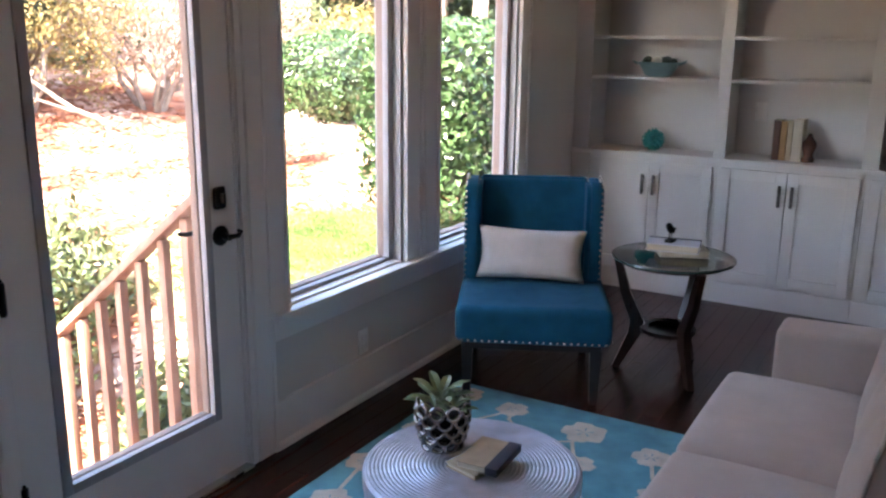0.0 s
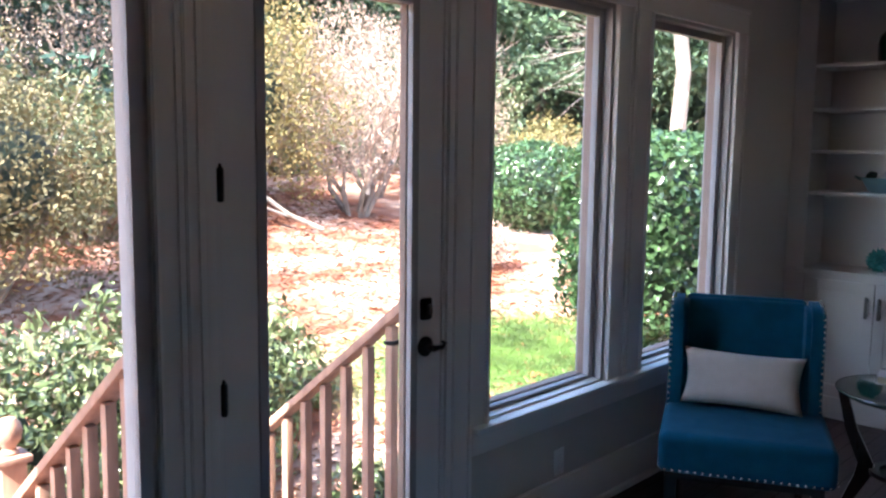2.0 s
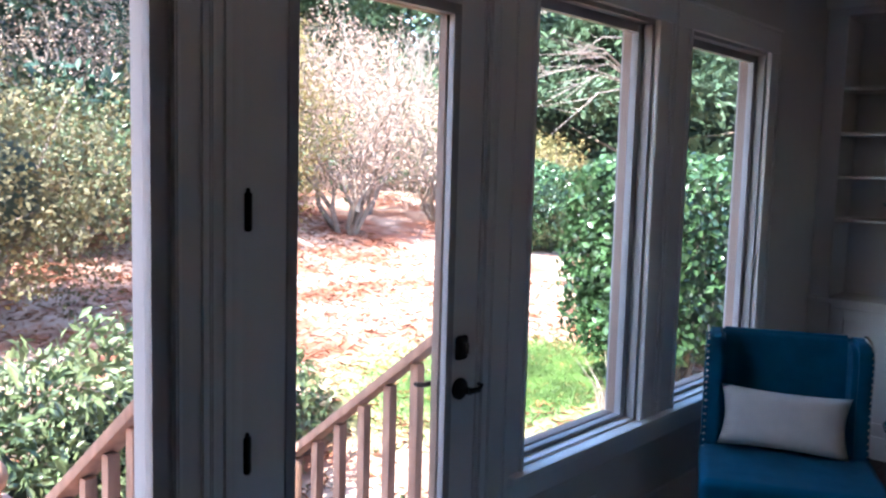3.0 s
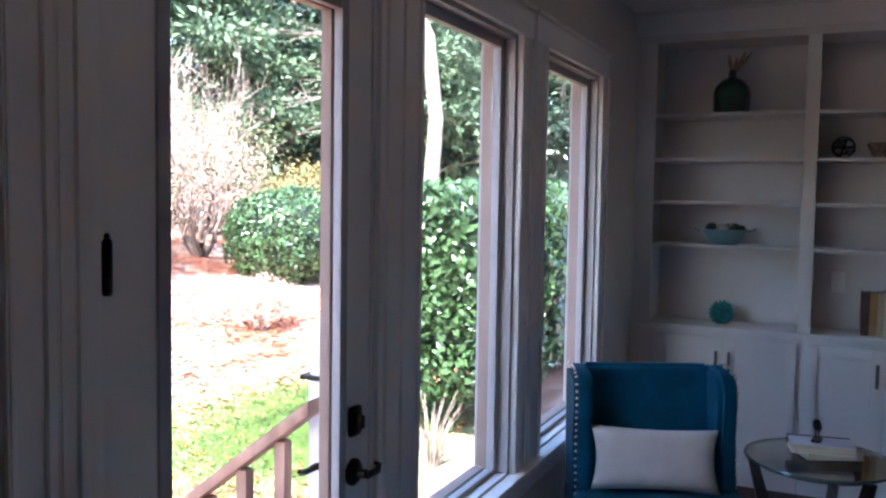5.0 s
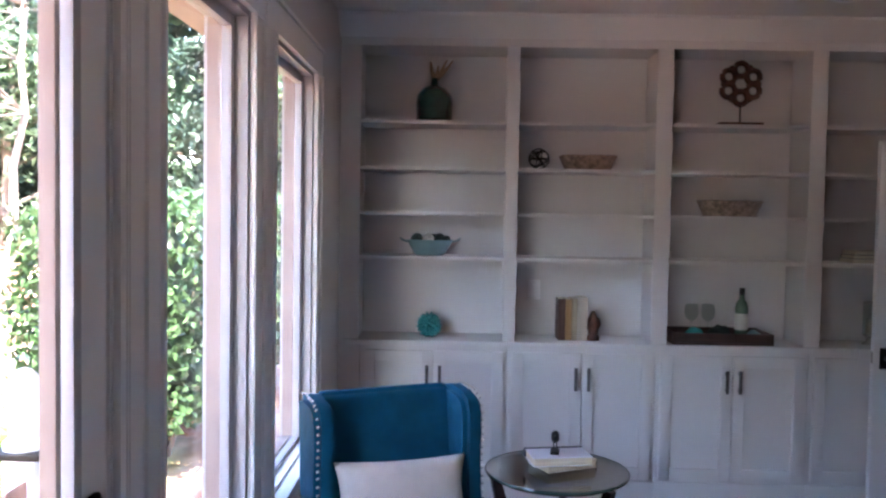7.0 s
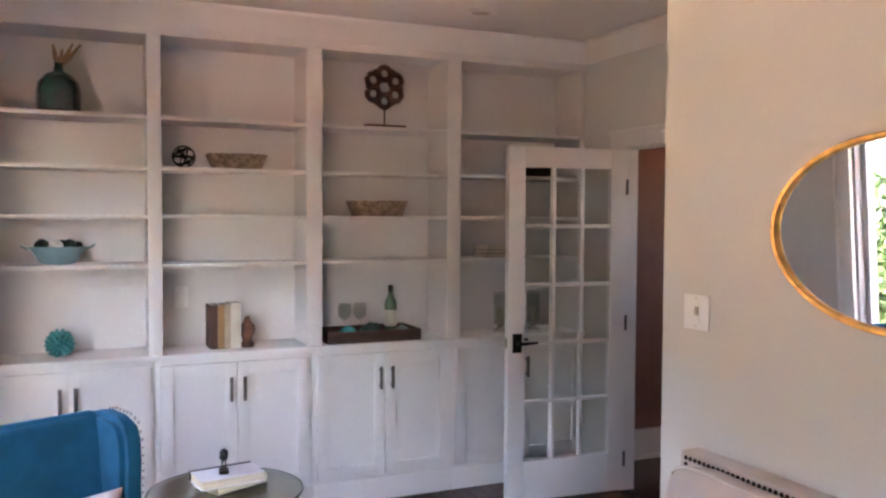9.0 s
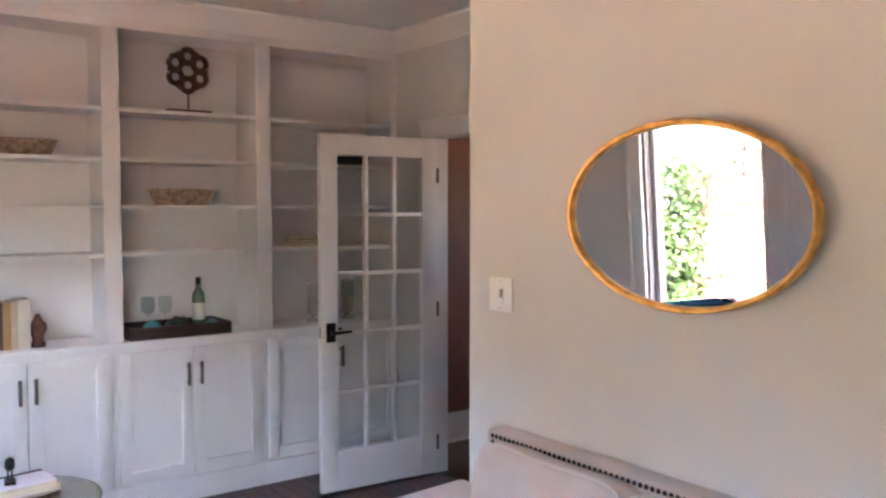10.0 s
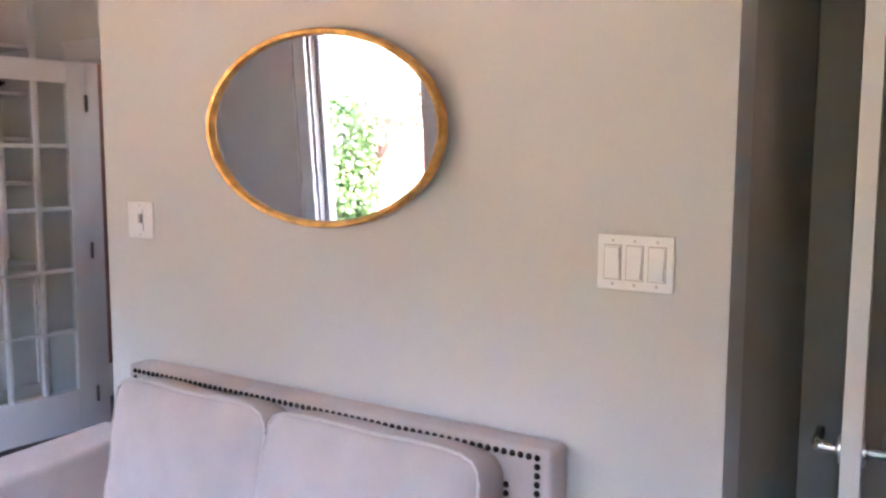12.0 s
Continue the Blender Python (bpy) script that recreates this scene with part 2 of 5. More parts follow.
# ---------- mesh helpers ----------
def thing(name, label, category, at=(0, 0, 0), rz=0.0, group="", kind=""):
    ob = new(name)
    ob.empty_display_size = 0.1
    ob.matrix_world = pose(*at, 0, 0, rz)
    return tagged(ob, label, category, group, kind)


def mesh_of(name, bm, material, smooth=None):
    me = bpy.data.meshes.new(name)
    bm.normal_update()
    bm.to_mesh(me)
    bm.free()
    me.materials.append(material)
    if smooth is not None:
        me.shade_smooth()
        if smooth:
            me.set_sharp_from_angle(angle=radians(smooth))
    return me


def part(name, bm, material, parent, label="", smooth=35):
    ob = new(name, mesh_of(name, bm, material, smooth))
    ob.parent = parent
    return tagged(ob, label)


def solid(name, bm, material, label="", category="", kind="", group="", smooth=35):
    ob = new(name, mesh_of(name, bm, material, smooth))
    return tagged(ob, label, category, group, kind)


def box(x0, x1, y0, y1, z0, z1, bevel=0.0, bm=None, seg=2):
    out = bm or bmesh.new()
    r = bmesh.ops.create_cube(out, size=1.0)
    vs = r["verts"]
    for v in vs:
        v.co = Vector(((x0 + x1) / 2 + v.co.x * (x1 - x0), (y0 + y1) / 2 + v.co.y * (y1 - y0), (z0 + z1) / 2 + v.co.z * (z1 - z0)))
    if bevel:
        es = list({e for v in vs for e in v.link_edges})
        bmesh.ops.bevel(out, geom=es, offset=bevel, segments=seg, affect="EDGES", profile=0.6)
    return out


def lathe(profile, n=32, bm=None, at=(0, 0, 0)):
    out = bm or bmesh.new()
    rings = []
    for r, z in profile:
        rings.append([out.verts.new((at[0] + r * math.cos(2 * math.pi * i / n), at[1] + r * math.sin(2 * math.pi * i / n), at[2] + z)) for i in range(n)])
    for a, b in zip(rings, rings[1:]):
        for i in range(n):
            out.faces.new((a[i], a[(i + 1) % n], b[(i + 1) % n], b[i]))
    if profile[0][0] > 1e-4:
        out.faces.new(list(reversed(rings[0])))
    if profile[-1][0] > 1e-4:
        out.faces.new(rings[-1])
    return out


def tube(points, radii, n=8, bm=None):
    """A bent, tapered round bar through points."""
    out = bm or bmesh.new()
    rings = []
    pts = [Vector(p) for p in points]
    if not hasattr(radii, "__len__"):
        radii = [radii] * len(pts)
    for i, p in enumerate(pts):
        d = (pts[min(i + 1, len(pts) - 1)] - pts[max(i - 1, 0)]).normalized()
        u = d.orthogonal().normalized() if abs(d.z) > 0.9 else d.cross(Vector((0, 0, 1))).normalized()
        w = d.cross(u)
        rings.append([out.verts.new(p + radii[i] * (u * math.cos(2 * math.pi * k / n) + w * math.sin(2 * math.pi * k / n))) for k in range(n)])
    for a, b in zip(rings, rings[1:]):
        for k in range(n):
            out.faces.new((a[k], a[(k + 1) % n], b[(k + 1) % n], b[k]))
    out.faces.new(list(reversed(rings[0])))
    out.faces.new(rings[-1])
    return out


def prism(outline, axis, a0, a1, bm=None, bevel=0.0):
    """An outline in the two other axes, drawn out along axis from a0 to a1."""
    out = bm or bmesh.new()

    def put(p, a):
        q = list(p)
        q.insert("xyz".index(axis), a)
        return out.verts.new(q)
    lo = [put(p, a0) for p in outline]
    hi = [put(p, a1) for p in outline]
    fs = [out.faces.new(lo), out.faces.new(list(reversed(hi)))]
    n = len(outline)
    for i in range(n):
        fs.append(out.faces.new((lo[i], hi[i], hi[(i + 1) % n], lo[(i + 1) % n])))
    bmesh.ops.recalc_face_normals(out, faces=fs)
    if bevel:
        es = list({e for f in fs for e in f.edges})
        bmesh.ops.bevel(out, geom=es, offset=bevel, segments=2, affect="EDGES", profile=0.6)
    return out


def cushion(sx, sy, sz, puff=0.35, n=14, seed=0, corner=0.0):
    """A stuffed cushion, thin at its rim, centred on the origin; corner pulls out its corners."""
    bm = bmesh.new()
    bmesh.ops.create_grid(bm, x_segments=n, y_segments=n, size=1.0)
    top = list(bm.verts)
    r = bmesh.ops.duplicate(bm, geom=bm.faces[:])
    low = [g for g in r["geom"] if isinstance(g, bmesh.types.BMVert)]
    for grp, s in ((top, 1), (low, -1)):
        for v in grp:
            x, y = v.co.x, v.co.y
            h = ((1 - x ** 4) * (1 - y ** 4)) ** puff
            e = 1 + corner * (x * y) ** 2 - 0.03 * (1 - (x * y) ** 2) * (abs(x) > 0.99 or abs(y) > 0.99)
            wob = noise.noise(Vector((x * 2 + seed, y * 2, s))) * 0.05 + noise.noise(Vector((x * 5 + seed, y * 5, s))) * 0.02
            v.co = Vector((x * sx / 2 * e, y * sy / 2 * e, s * sz / 2 * h * (1 + wob)))
    bmesh.ops.reverse_faces(bm, faces=[f for f in bm.faces if all(v in set(low) for v in f.verts)])
    bmesh.ops.remove_doubles(bm, verts=bm.verts, dist=0.0005)
    return bm


def box_cushion(h, w, t, dome, seed=0, n=72, corner=9.0):
    """A boxed cushion: domed front towards +z, side band, flat back; returns the mesh and its front rim."""
    bm = bmesh.new()
    prof = [(s_, t / 2 + dome * (1 - s_ ** 3)) for s_ in (0.12, 0.3, 0.5, 0.68, 0.82, 0.92, 0.985)]
    prof += [(1.0, t / 2 - 0.004), (1.012, t * 0.2), (1.016, -t * 0.1), (1.0, -t / 2), (0.93, -t / 2 - 0.012), (0.5, -t / 2 - 0.02)]

    def spot(s_, a):
        c, d = math.cos(a), math.sin(a)
        k = (abs(c) ** corner + abs(d) ** corner) ** (-1 / corner)
        sag = 0.010 * noise.noise(Vector((c * 2 + seed, d * 2, 0.3)))
        return Vector((c * k * h / 2 * s_ + sag, d * k * w / 2 * s_ + sag, 0))

    rings = []
    for s_, z in prof:
        ring = []
        for i in range(n):
            q = spot(s_, 2 * math.pi * i / n)
            q.z = z + 0.007 * noise.noise(Vector((q.x * 9, q.y * 9, seed)))
            ring.append(bm.verts.new(q))
        rings.append(ring)
    for a, b in zip(rings, rings[1:]):
        for i in range(n):
            bm.faces.new((a[i], b[i], b[(i + 1) % n], a[(i + 1) % n]))
    bm.faces.new(rings[0])
    bm.faces.new(list(reversed(rings[-1])))
    bmesh.ops.recalc_face_normals(bm, faces=bm.faces)
    rim = [v.co.copy() for v in rings[7]]
    return bm, [q + Vector((0, 0, 0.004)) for q in rim + rim[:1]]


def leaf_mesh(name, centres, size, material, seed=0, aspect=0.5, flat=0.6, normals=None):
    """Many small folded leaves in one mesh."""
    rng = np.random.default_rng(seed)
    n = len(centres)
    c = np.asarray(centres, float)
    d = rng.normal(size=(n, 3))
    if normals is not None:
        nn = np.asarray(normals, float) + rng.normal(size=(n, 3)) * flat
    else:
        nn = rng.normal(size=(n, 3)) + np.array([0, 0, 0.7])
    nn /= np.linalg.norm(nn, axis=1)[:, None] + 1e-9
    d -= (d * nn).sum(1)[:, None] * nn
    d /= np.linalg.norm(d, axis=1)[:, None] + 1e-9
    w = np.cross(nn, d)
    s = size * rng.uniform(0.6, 1.35, (n, 1))
    tip, tail = c + d * s * 0.5, c - d * s * 0.5
    a = c + w * s * aspect * 0.5 + nn * s * 0.10
    b = c - w * s * aspect * 0.5 + nn * s * 0.10
    verts = np.stack([tail, a, tip, b], 1).reshape(-1, 3)
    idx = np.arange(n)[:, None] * 4
    tris = np.concatenate([idx + [0, 2, 1], idx + [0, 3, 2]], 1).reshape(-1)
    me = bpy.data.meshes.new(name)
    me.vertices.add(len(verts))
    me.vertices.foreach_set("co", verts.ravel())
    me.loops.add(len(tris))
    me.loops.foreach_set("vertex_index", tris.astype(np.int32))
    me.polygons.add(len(tris) // 3)
    me.polygons.foreach_set("loop_start", np.arange(0, len(tris), 3, dtype=np.int32))
    me.update(calc_edges=True)
    me.validate()
    me.materials.append(material)
    return me


def part_mesh(name, me, parent, label="", kind=""):
    ob = new(name, me)
    ob.parent = parent
    return tagged(ob, label, kind=kind)

# ---------- room shell ----------
CEIL = 2.74
HEAD, SILL = 2.275, 0.578          # window opening
WIN = [(1.785, 2.63), (2.93, 3.83), (-0.505, 0.412)]
DOOR_Y = (0.595, 1.568)
YN = 4.71                       # face of the bookcase
XE = 2.33                        # mirror wall
XH = 3.60                        # wall with the hall door
YD = 4.285                       # hinge side of the hall door


def wall_west():
    bm = bmesh.new()
    spans = sorted([(a, b, SILL - 0.02, HEAD + 0.02) for a, b in WIN] + [(*DOOR_Y, 0.0, HEAD + 0.02)])
    y = -3.2
    for a, b, z0, z1 in spans:
        box(-0.14, 0, y, a, -0.05, CEIL, bm=bm)
        if z0 > 0:
            box(-0.14, 0, a, b, -0.05, z0, bm=bm)
        box(-0.14, 0, a, b, z1, CEIL, bm=bm)
        y = b
    box(-0.14, 0, y, 5.3, -0.05, CEIL, bm=bm)
    return bm


solid("wall_west", wall_west(), M_WALL, "warm grey painted wall with tall windows", "wall", "structure")
bm = box(XE, XE + 0.12, 0.44, 2.32, 0, CEIL)
solid("wall_east", bm, M_WALL, "warm grey painted wall behind the sofa", "wall", "structure")
bm = box(XE + 0.12, XH, 2.20, 2.32, 0, CEIL)
solid("wall_return", bm, M_WALL, "grey painted return wall", "wall", "structure")
bm = box(XH, XH + 0.09, YD + 0.015, 5.3, 0, CEIL)
box(XH, XH + 0.09, 2.20, YD - 0.785, 0, CEIL, bm=bm)
box(XH, XH + 0.09, YD - 0.785, YD + 0.015, 2.075, CEIL, bm=bm)
solid("wall_hall_door", bm, M_WALL, "grey painted wall with a door opening", "wall", "structure")
solid("wall_north", box(-0.14, 3.70, 5.065, 5.18, 0, CEIL), M_WALL, "painted wall behind the bookcase", "wall", "structure")
solid("wall_south", box(-0.14, 4.6, -3.2, -3.08, 0, CEIL), M_WALL, "plain grey painted wall", "wall", "structure")
bm = box(XE, XE + 0.12, -3.08, -0.95, 0, CEIL)
box(XE, XE + 0.12, -0.95, 0.44, 2.40, CEIL, bm=bm)
solid("wall_east_south", bm, M_WALL, "grey painted wall", "wall", "structure")
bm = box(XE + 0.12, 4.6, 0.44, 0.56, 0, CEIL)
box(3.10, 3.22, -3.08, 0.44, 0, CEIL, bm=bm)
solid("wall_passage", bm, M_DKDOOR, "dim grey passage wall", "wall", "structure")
# hall behind the glazed door
bm = box(XH + 0.09, 5.2, 4.80, 4.90, 0, CEIL)
box(5.2, 5.3, 2.2, 3.4, 0, CEIL, bm=bm)
box(5.2, 5.3, 3.7, 4.90, 0, CEIL, bm=bm)
# unseen opening between these two boxes, added to let daylight into the hall
box(5.2, 5.3, 3.4, 3.7, 0, 1.6, bm=bm)
box(5.2, 5.3, 3.4, 3.7, 2.1, CEIL, bm=bm)
box(XH + 0.09, 5.2, 2.2, 2.3, 0, CEIL, bm=bm)
solid("wall_hall", bm, M_HALL, "terracotta painted hall wall", "wall", "structure")
solid("ceiling", box(-0.14, 5.3, -3.2, 5.2, CEIL, CEIL + 0.1), M_CEIL, "flat white ceiling", "ceiling", "structure")
# unseen eave, added to keep high sky light off floor and cabinets
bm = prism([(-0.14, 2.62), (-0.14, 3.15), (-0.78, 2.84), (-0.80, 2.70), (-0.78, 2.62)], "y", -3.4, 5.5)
solid("roof_eave", bm, M_EXTW, "unseen eave added over the windows to block the high sky", "eave", "structure")
floor = solid("floor", box(-0.14, 5.3, -3.2, 5.2, -0.06, -0.004), M_GAP, "dark stained hardwood plank floor", "floor", "structure")


def moulding(name, outline, axis, a0, a1, label, material=None):
    bm = prism(outline, axis, a0, a1)
    return solid(name, bm, material or M_WHITE, label, "trim", "structure", smooth=30)


# crown moulding: over the bookcase, over the hall-door wall, over the window wall
CR = [(0, CEIL - 0.12), (-0.012, CEIL - 0.12), (-0.02, CEIL - 0.105), (-0.045, CEIL - 0.06), (-0.085, CEIL - 0.03), (-0.10, CEIL - 0.018), (-0.10, CEIL), (0, CEIL)]
moulding("trim_crown_north", [(YN - 0.01 + a, b) for a, b in CR], "x", 0.0, XH, "white crown moulding over the bookcase")
moulding("trim_crown_east", [(XH + a, b) for a, b in CR], "y", 2.32, YN - 0.015, "white crown moulding")
moulding("trim_crown_return", [(2.32 - a, b) for a, b in CR], "x", 2.34, XH - 0.01, "white crown moulding")
# skirting
SK = [(0, 0), (0.028, 0), (0.028, 0.022), (0.018, 0.034), (0.018, 0.165), (0.012, 0.18), (0.012, 0.20), (0, 0.205)]
moulding("baseboard_west_north", SK, "y", 1.69, YN, "tall white moulded skirting board")
moulding("baseboard_west_south", SK, "y", -3.08, 0.505, "tall white moulded skirting board")
moulding("baseboard_east", [(XE - a, b) for a, b in SK], "y", 0.44, 2.32, "white skirting board behind the sofa")
moulding("baseboard_hall", [(4.80 - a, b) for a, b in SK], "x", XH + 0.10, 5.2, "white skirting board in the hall")
moulding("baseboard_alcove", [(XH - a, b) for a, b in SK], "y", 2.32, YD - 0.88, "white skirting board")


# ---------- windows ----------
def window(name, y0, y1, dx=0.0):
    w = thing(name, "tall white-framed fixed picture window", "window", kind="structure")
    z0, z1 = SILL, HEAD
    bm = box(-0.14, 0.0, y0, y0 + 0.018, z0, z1)
    box(-0.14, 0.0, y1 - 0.018, y1, z0, z1, bm=bm)
    box(-0.14, 0.0, y0 + 0.018, y1 - 0.018, z1 - 0.018, z1, bm=bm)
    part("jamb", bm, M_SASH, w)
    bm = bmesh.new()
    f = 0.038
    ya, yb, za, zb = y0 + 0.019, y1 - 0.019, z0 + 0.011, z1 - 0.019
    fb = 0.018
    for b in ((ya, ya + f, za, zb), (yb - f, yb, za, zb), (ya + f, yb - f, za, za + fb), (ya + f, yb - f, zb - f, zb)):
        box(-0.074 + dx, -0.042 + dx, b[0], b[1], b[2], b[3], 0.004, bm=bm)
    part("sash", bm, M_SASH, w)
    e = -0.03
    if not dx:
        bm = bmesh.new()
        for b in ((ya, ya + f + 0.01, za, zb), (yb - f - e, yb, za, zb), (ya + f, yb - f, za, za + fb + 0.004)):
            box(-0.128, -0.081, b[0], b[1], b[2], b[3], 0.003, bm=bm)
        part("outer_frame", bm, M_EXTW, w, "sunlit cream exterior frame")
    g = part("pane", box(-0.08 + dx, -0.074 + dx, ya + f - 0.004, yb - f + 0.004, za + fb - 0.004, zb - f + 0.004), M_GLASS, w, "clear window glass")
    g.visible_shadow = False
    return w


for k, (a, b) in enumerate(WIN):
    window("window_%d" % (k + 1), a, b, 0.058 if k > 1 else 0.0)


def casing_board(y0, y1, z0, z1, name="trim_casing", proud=0.02):
    bm = box(0.001, proud, y0, y1, z0, z1, 0.003)
    if z1 - z0 > 0.5:                      # raised back band along one edge
        box(0.001, proud + 0.010, y1 - 0.018, y1 - 0.0005, z0 + 0.001, z1 - 0.001, 0.003, bm=bm)
        box(0.001, proud + 0.004, y0 + 0.004, y0 + 0.014, z0 + 0.001, z1 - 0.001, 0.002, bm=bm)
    else:
        box(0.001, proud + 0.010, y0 + 0.001, y1 - 0.001, z1 - 0.020, z1 - 0.0005, 0.003, bm=bm)
    return solid(name, bm, M_WHITE, "white painted window casing board", "trim", "structure")


TOPC = HEAD + 0.128
casing_board(3.832, 3.955, SILL, HEAD)
casing_board(2.632, 2.765, SILL, HEAD)
casing_board(2.795, 2.928, SILL, HEAD)
casing_board(1.687, 1.783, SILL, HEAD)
casing_board(1.579, 1.685, 0.0, HEAD)
casing_board(0.414, 0.498, SILL, HEAD)
casing_board(0.506, 0.560, 0.0, HEAD)
casing_board(-0.63, -0.507, SILL, HEAD)
for a, b in ((2.795, 3.955), (1.687, 2.765), (0.506, 1.685), (-0.63, 0.498)):
    casing_board(a, b, HEAD + 0.001, TOPC, "trim_head_casing", 0.022)
bm = box(0.001, 0.014, 2.765, 2.795, SILL, TOPC)
solid("trim_mullion", bm, M_WHITE, "white mullion strip between the windows", "trim", "structure")
bm = box(0.001, 0.014, 0.498, 0.506, SILL, HEAD)
solid("trim_mullion_south", bm, M_WHITE, "white mullion strip beside the door", "trim", "structure")
for nm, a, b in (("north", 1.688, 3.975), ("south", -0.65, 0.504)):
    bm = box(0.0, 0.058, a, b, SILL - 0.028, SILL + 0.001, 0.006)
    for y0, y1 in WIN:
        if a < y0 < b:
            box(-0.105, 0.0, y0 + 0.001, y1 - 0.001, SILL - 0.019, SILL + 0.011, 0.003, bm=bm)
    solid("window_sill_" + nm, bm, M_WHITE, "white painted window stool", "sill", "structure")
    solid("trim_apron_" + nm, box(0.001, 0.02, a + 0.012, b - 0.02, SILL - 0.118, SILL - 0.03, 0.004), M_WHITE, "white apron board under the stool", "trim", "structure")


# ---------- glazed door to the garden ----------
def lever_set(parent, y, z, face, s, material, length=0.1, outer=True):
    bm = lathe([(0.036, 0), (0.036, 0.008), (0.028, 0.016), (0.012, 0.02), (0.012, 0.05)], 24)
    bmesh.ops.transform(bm, matrix=Matrix.Translation((face, y, z)) @ Matrix.Rotation(radians(90 * s), 4, "Y"), verts=bm.verts)
    part("rose", bm, material, parent)
    x = face + s * 0.05
    part("lever", tube([(x, y, z), (x + s * 0.006, y - 0.02, z + 0.004), (x + s * 0.008, y - length * 0.6, z + 0.002), (x, y - length, z + 0.012), (x - s * 0.004, y - length - 0.012, z + 0.018)],
                       [0.011, 0.010, 0.009, 0.008, 0.006], 10), material, parent, "dark bronze lever")


def garden_door():
    d = thing("door_1", "white full-glass exterior door, closed, with bronze hardware", "door", kind="structure")
    y0, y1, z0, z1 = 0.628, 1.535, 0.012, HEAD - 0.012
    gy0, gy1, gz0, gz1 = 0.760, 1.400, 0.255, 2.14
    bm = bmesh.new()
    for b in ((y0, gy0, z0, z1), (gy1, y1, z0, z1), (gy0, gy1, z0, gz0), (gy0, gy1, gz1, z1)):
        box(-0.05, -0.006, b[0], b[1], b[2], b[3], 0.0, bm=bm)
    part("leaf", bm, M_WHITE, d)
    bm = bmesh.new()
    f = 0.022
    for b in ((gy0 - 0.012, gy0 + f, gz0 - 0.012, gz1 + 0.012), (gy1 - f, gy1 + 0.012, gz0 - 0.012, gz1 + 0.012), (gy0 + f, gy1 - f, gz0 - 0.012, gz0 + f), (gy0 + f, gy1 - f, gz1 - f, gz1 + 0.012)):
        box(-0.0235, 0.002, b[0], b[1], b[2], b[3], 0.006, bm=bm)
    part("glazing_bead", bm, M_SASH, d)
    bm = bmesh.new()
    for b in ((gy0 - 0.012, gy0 + f, gz0 - 0.012, gz1 + 0.012), (gy1 - f, gy1 + 0.012, gz0 - 0.012, gz1 + 0.012), (gy0 + f, gy1 - f, gz0 - 0.012, gz0 + f), (gy0 + f, gy1 - f, gz1 - f, gz1 + 0.012)):
        box(-0.062, -0.0305, b[0], b[1], b[2], b[3], 0.006, bm=bm)
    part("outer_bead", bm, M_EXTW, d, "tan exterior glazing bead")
    g = part("pane", box(-0.03, -0.024, gy0, gy1, gz0, gz1), M_GLASS, d, "clear door glass")
    g.visible_shadow = False
    for z in (0.29, 0.912, 1.532, 2.15):
        bm = lathe([(0.0075, 0), (0.0075, 0.098)], 12, at=(0.002, y0 - 0.004, z - 0.049))
        lathe([(0.004, 0), (0.006, 0.004), (0.003, 0.01)], 10, bm=bm, at=(0.002, y0 - 0.004, z + 0.049))
        box(-0.004, 0.003, y0 - 0.014, y0 + 0.008, z - 0.046, z + 0.046, 0.001, bm=bm)
        part("hinge", bm, M_BRONZE, d, "black butt hinge")
    bm = box(-0.006, 0.012, 1.425, 1.480, 1.030, 1.110, 0.012)
    dl = part("deadbolt", bm, M_BRONZE, d, "dark bronze deadbolt")
    part("thumb_turn", box(0.012, 0.03, 1.446, 1.460, 1.052, 1.088, 0.004), M_BRONZE, dl)
    lever_set(d, 1.455, 0.932, -0.006, 1, M_BRONZE, -0.055)
    lever_set(d, 1.455, 0.932, -0.05, -1, M_BRONZE, 0.10)
    bm = bmesh.new()
    box(-0.14, 0.0, 0.595, 0.624, 0, HEAD + 0.018, bm=bm)
    box(-0.14, 0.0, 1.539, 1.568, 0, HEAD + 0.018, bm=bm)
    box(-0.14, 0.0, 0.624, 1.539, HEAD - 0.008, HEAD + 0.018, bm=bm)
    part("jamb", bm, M_WHITE, d)
    part("threshold", box(-0.16, 0.03, 0.624, 1.539, -0.003, 0.010, 0.003), M_STEEL, d, "metal threshold")


garden_door()
solid("trim_casing_strip", box(0.001, 0.018, 0.562, 0.598, 0, HEAD, 0.003), M_WHITE, "white door casing strip", "trim", "structure")
solid("trim_casing_strip_north", box(0.001, 0.018, 1.549, 1.577, 0, HEAD, 0.003), M_WHITE, "white door casing strip", "trim", "structure")

# ---------- bookcase wall ----------
BAYS = [(0.118, 0.937), (1.007, 1.774), (1.864, 2.632), (2.721, 3.555)]
SHELF_Z = [1.395, 1.650, 1.903, 2.166]
BTOP, CTOP, YB = 2.577, 0.92, 5.035


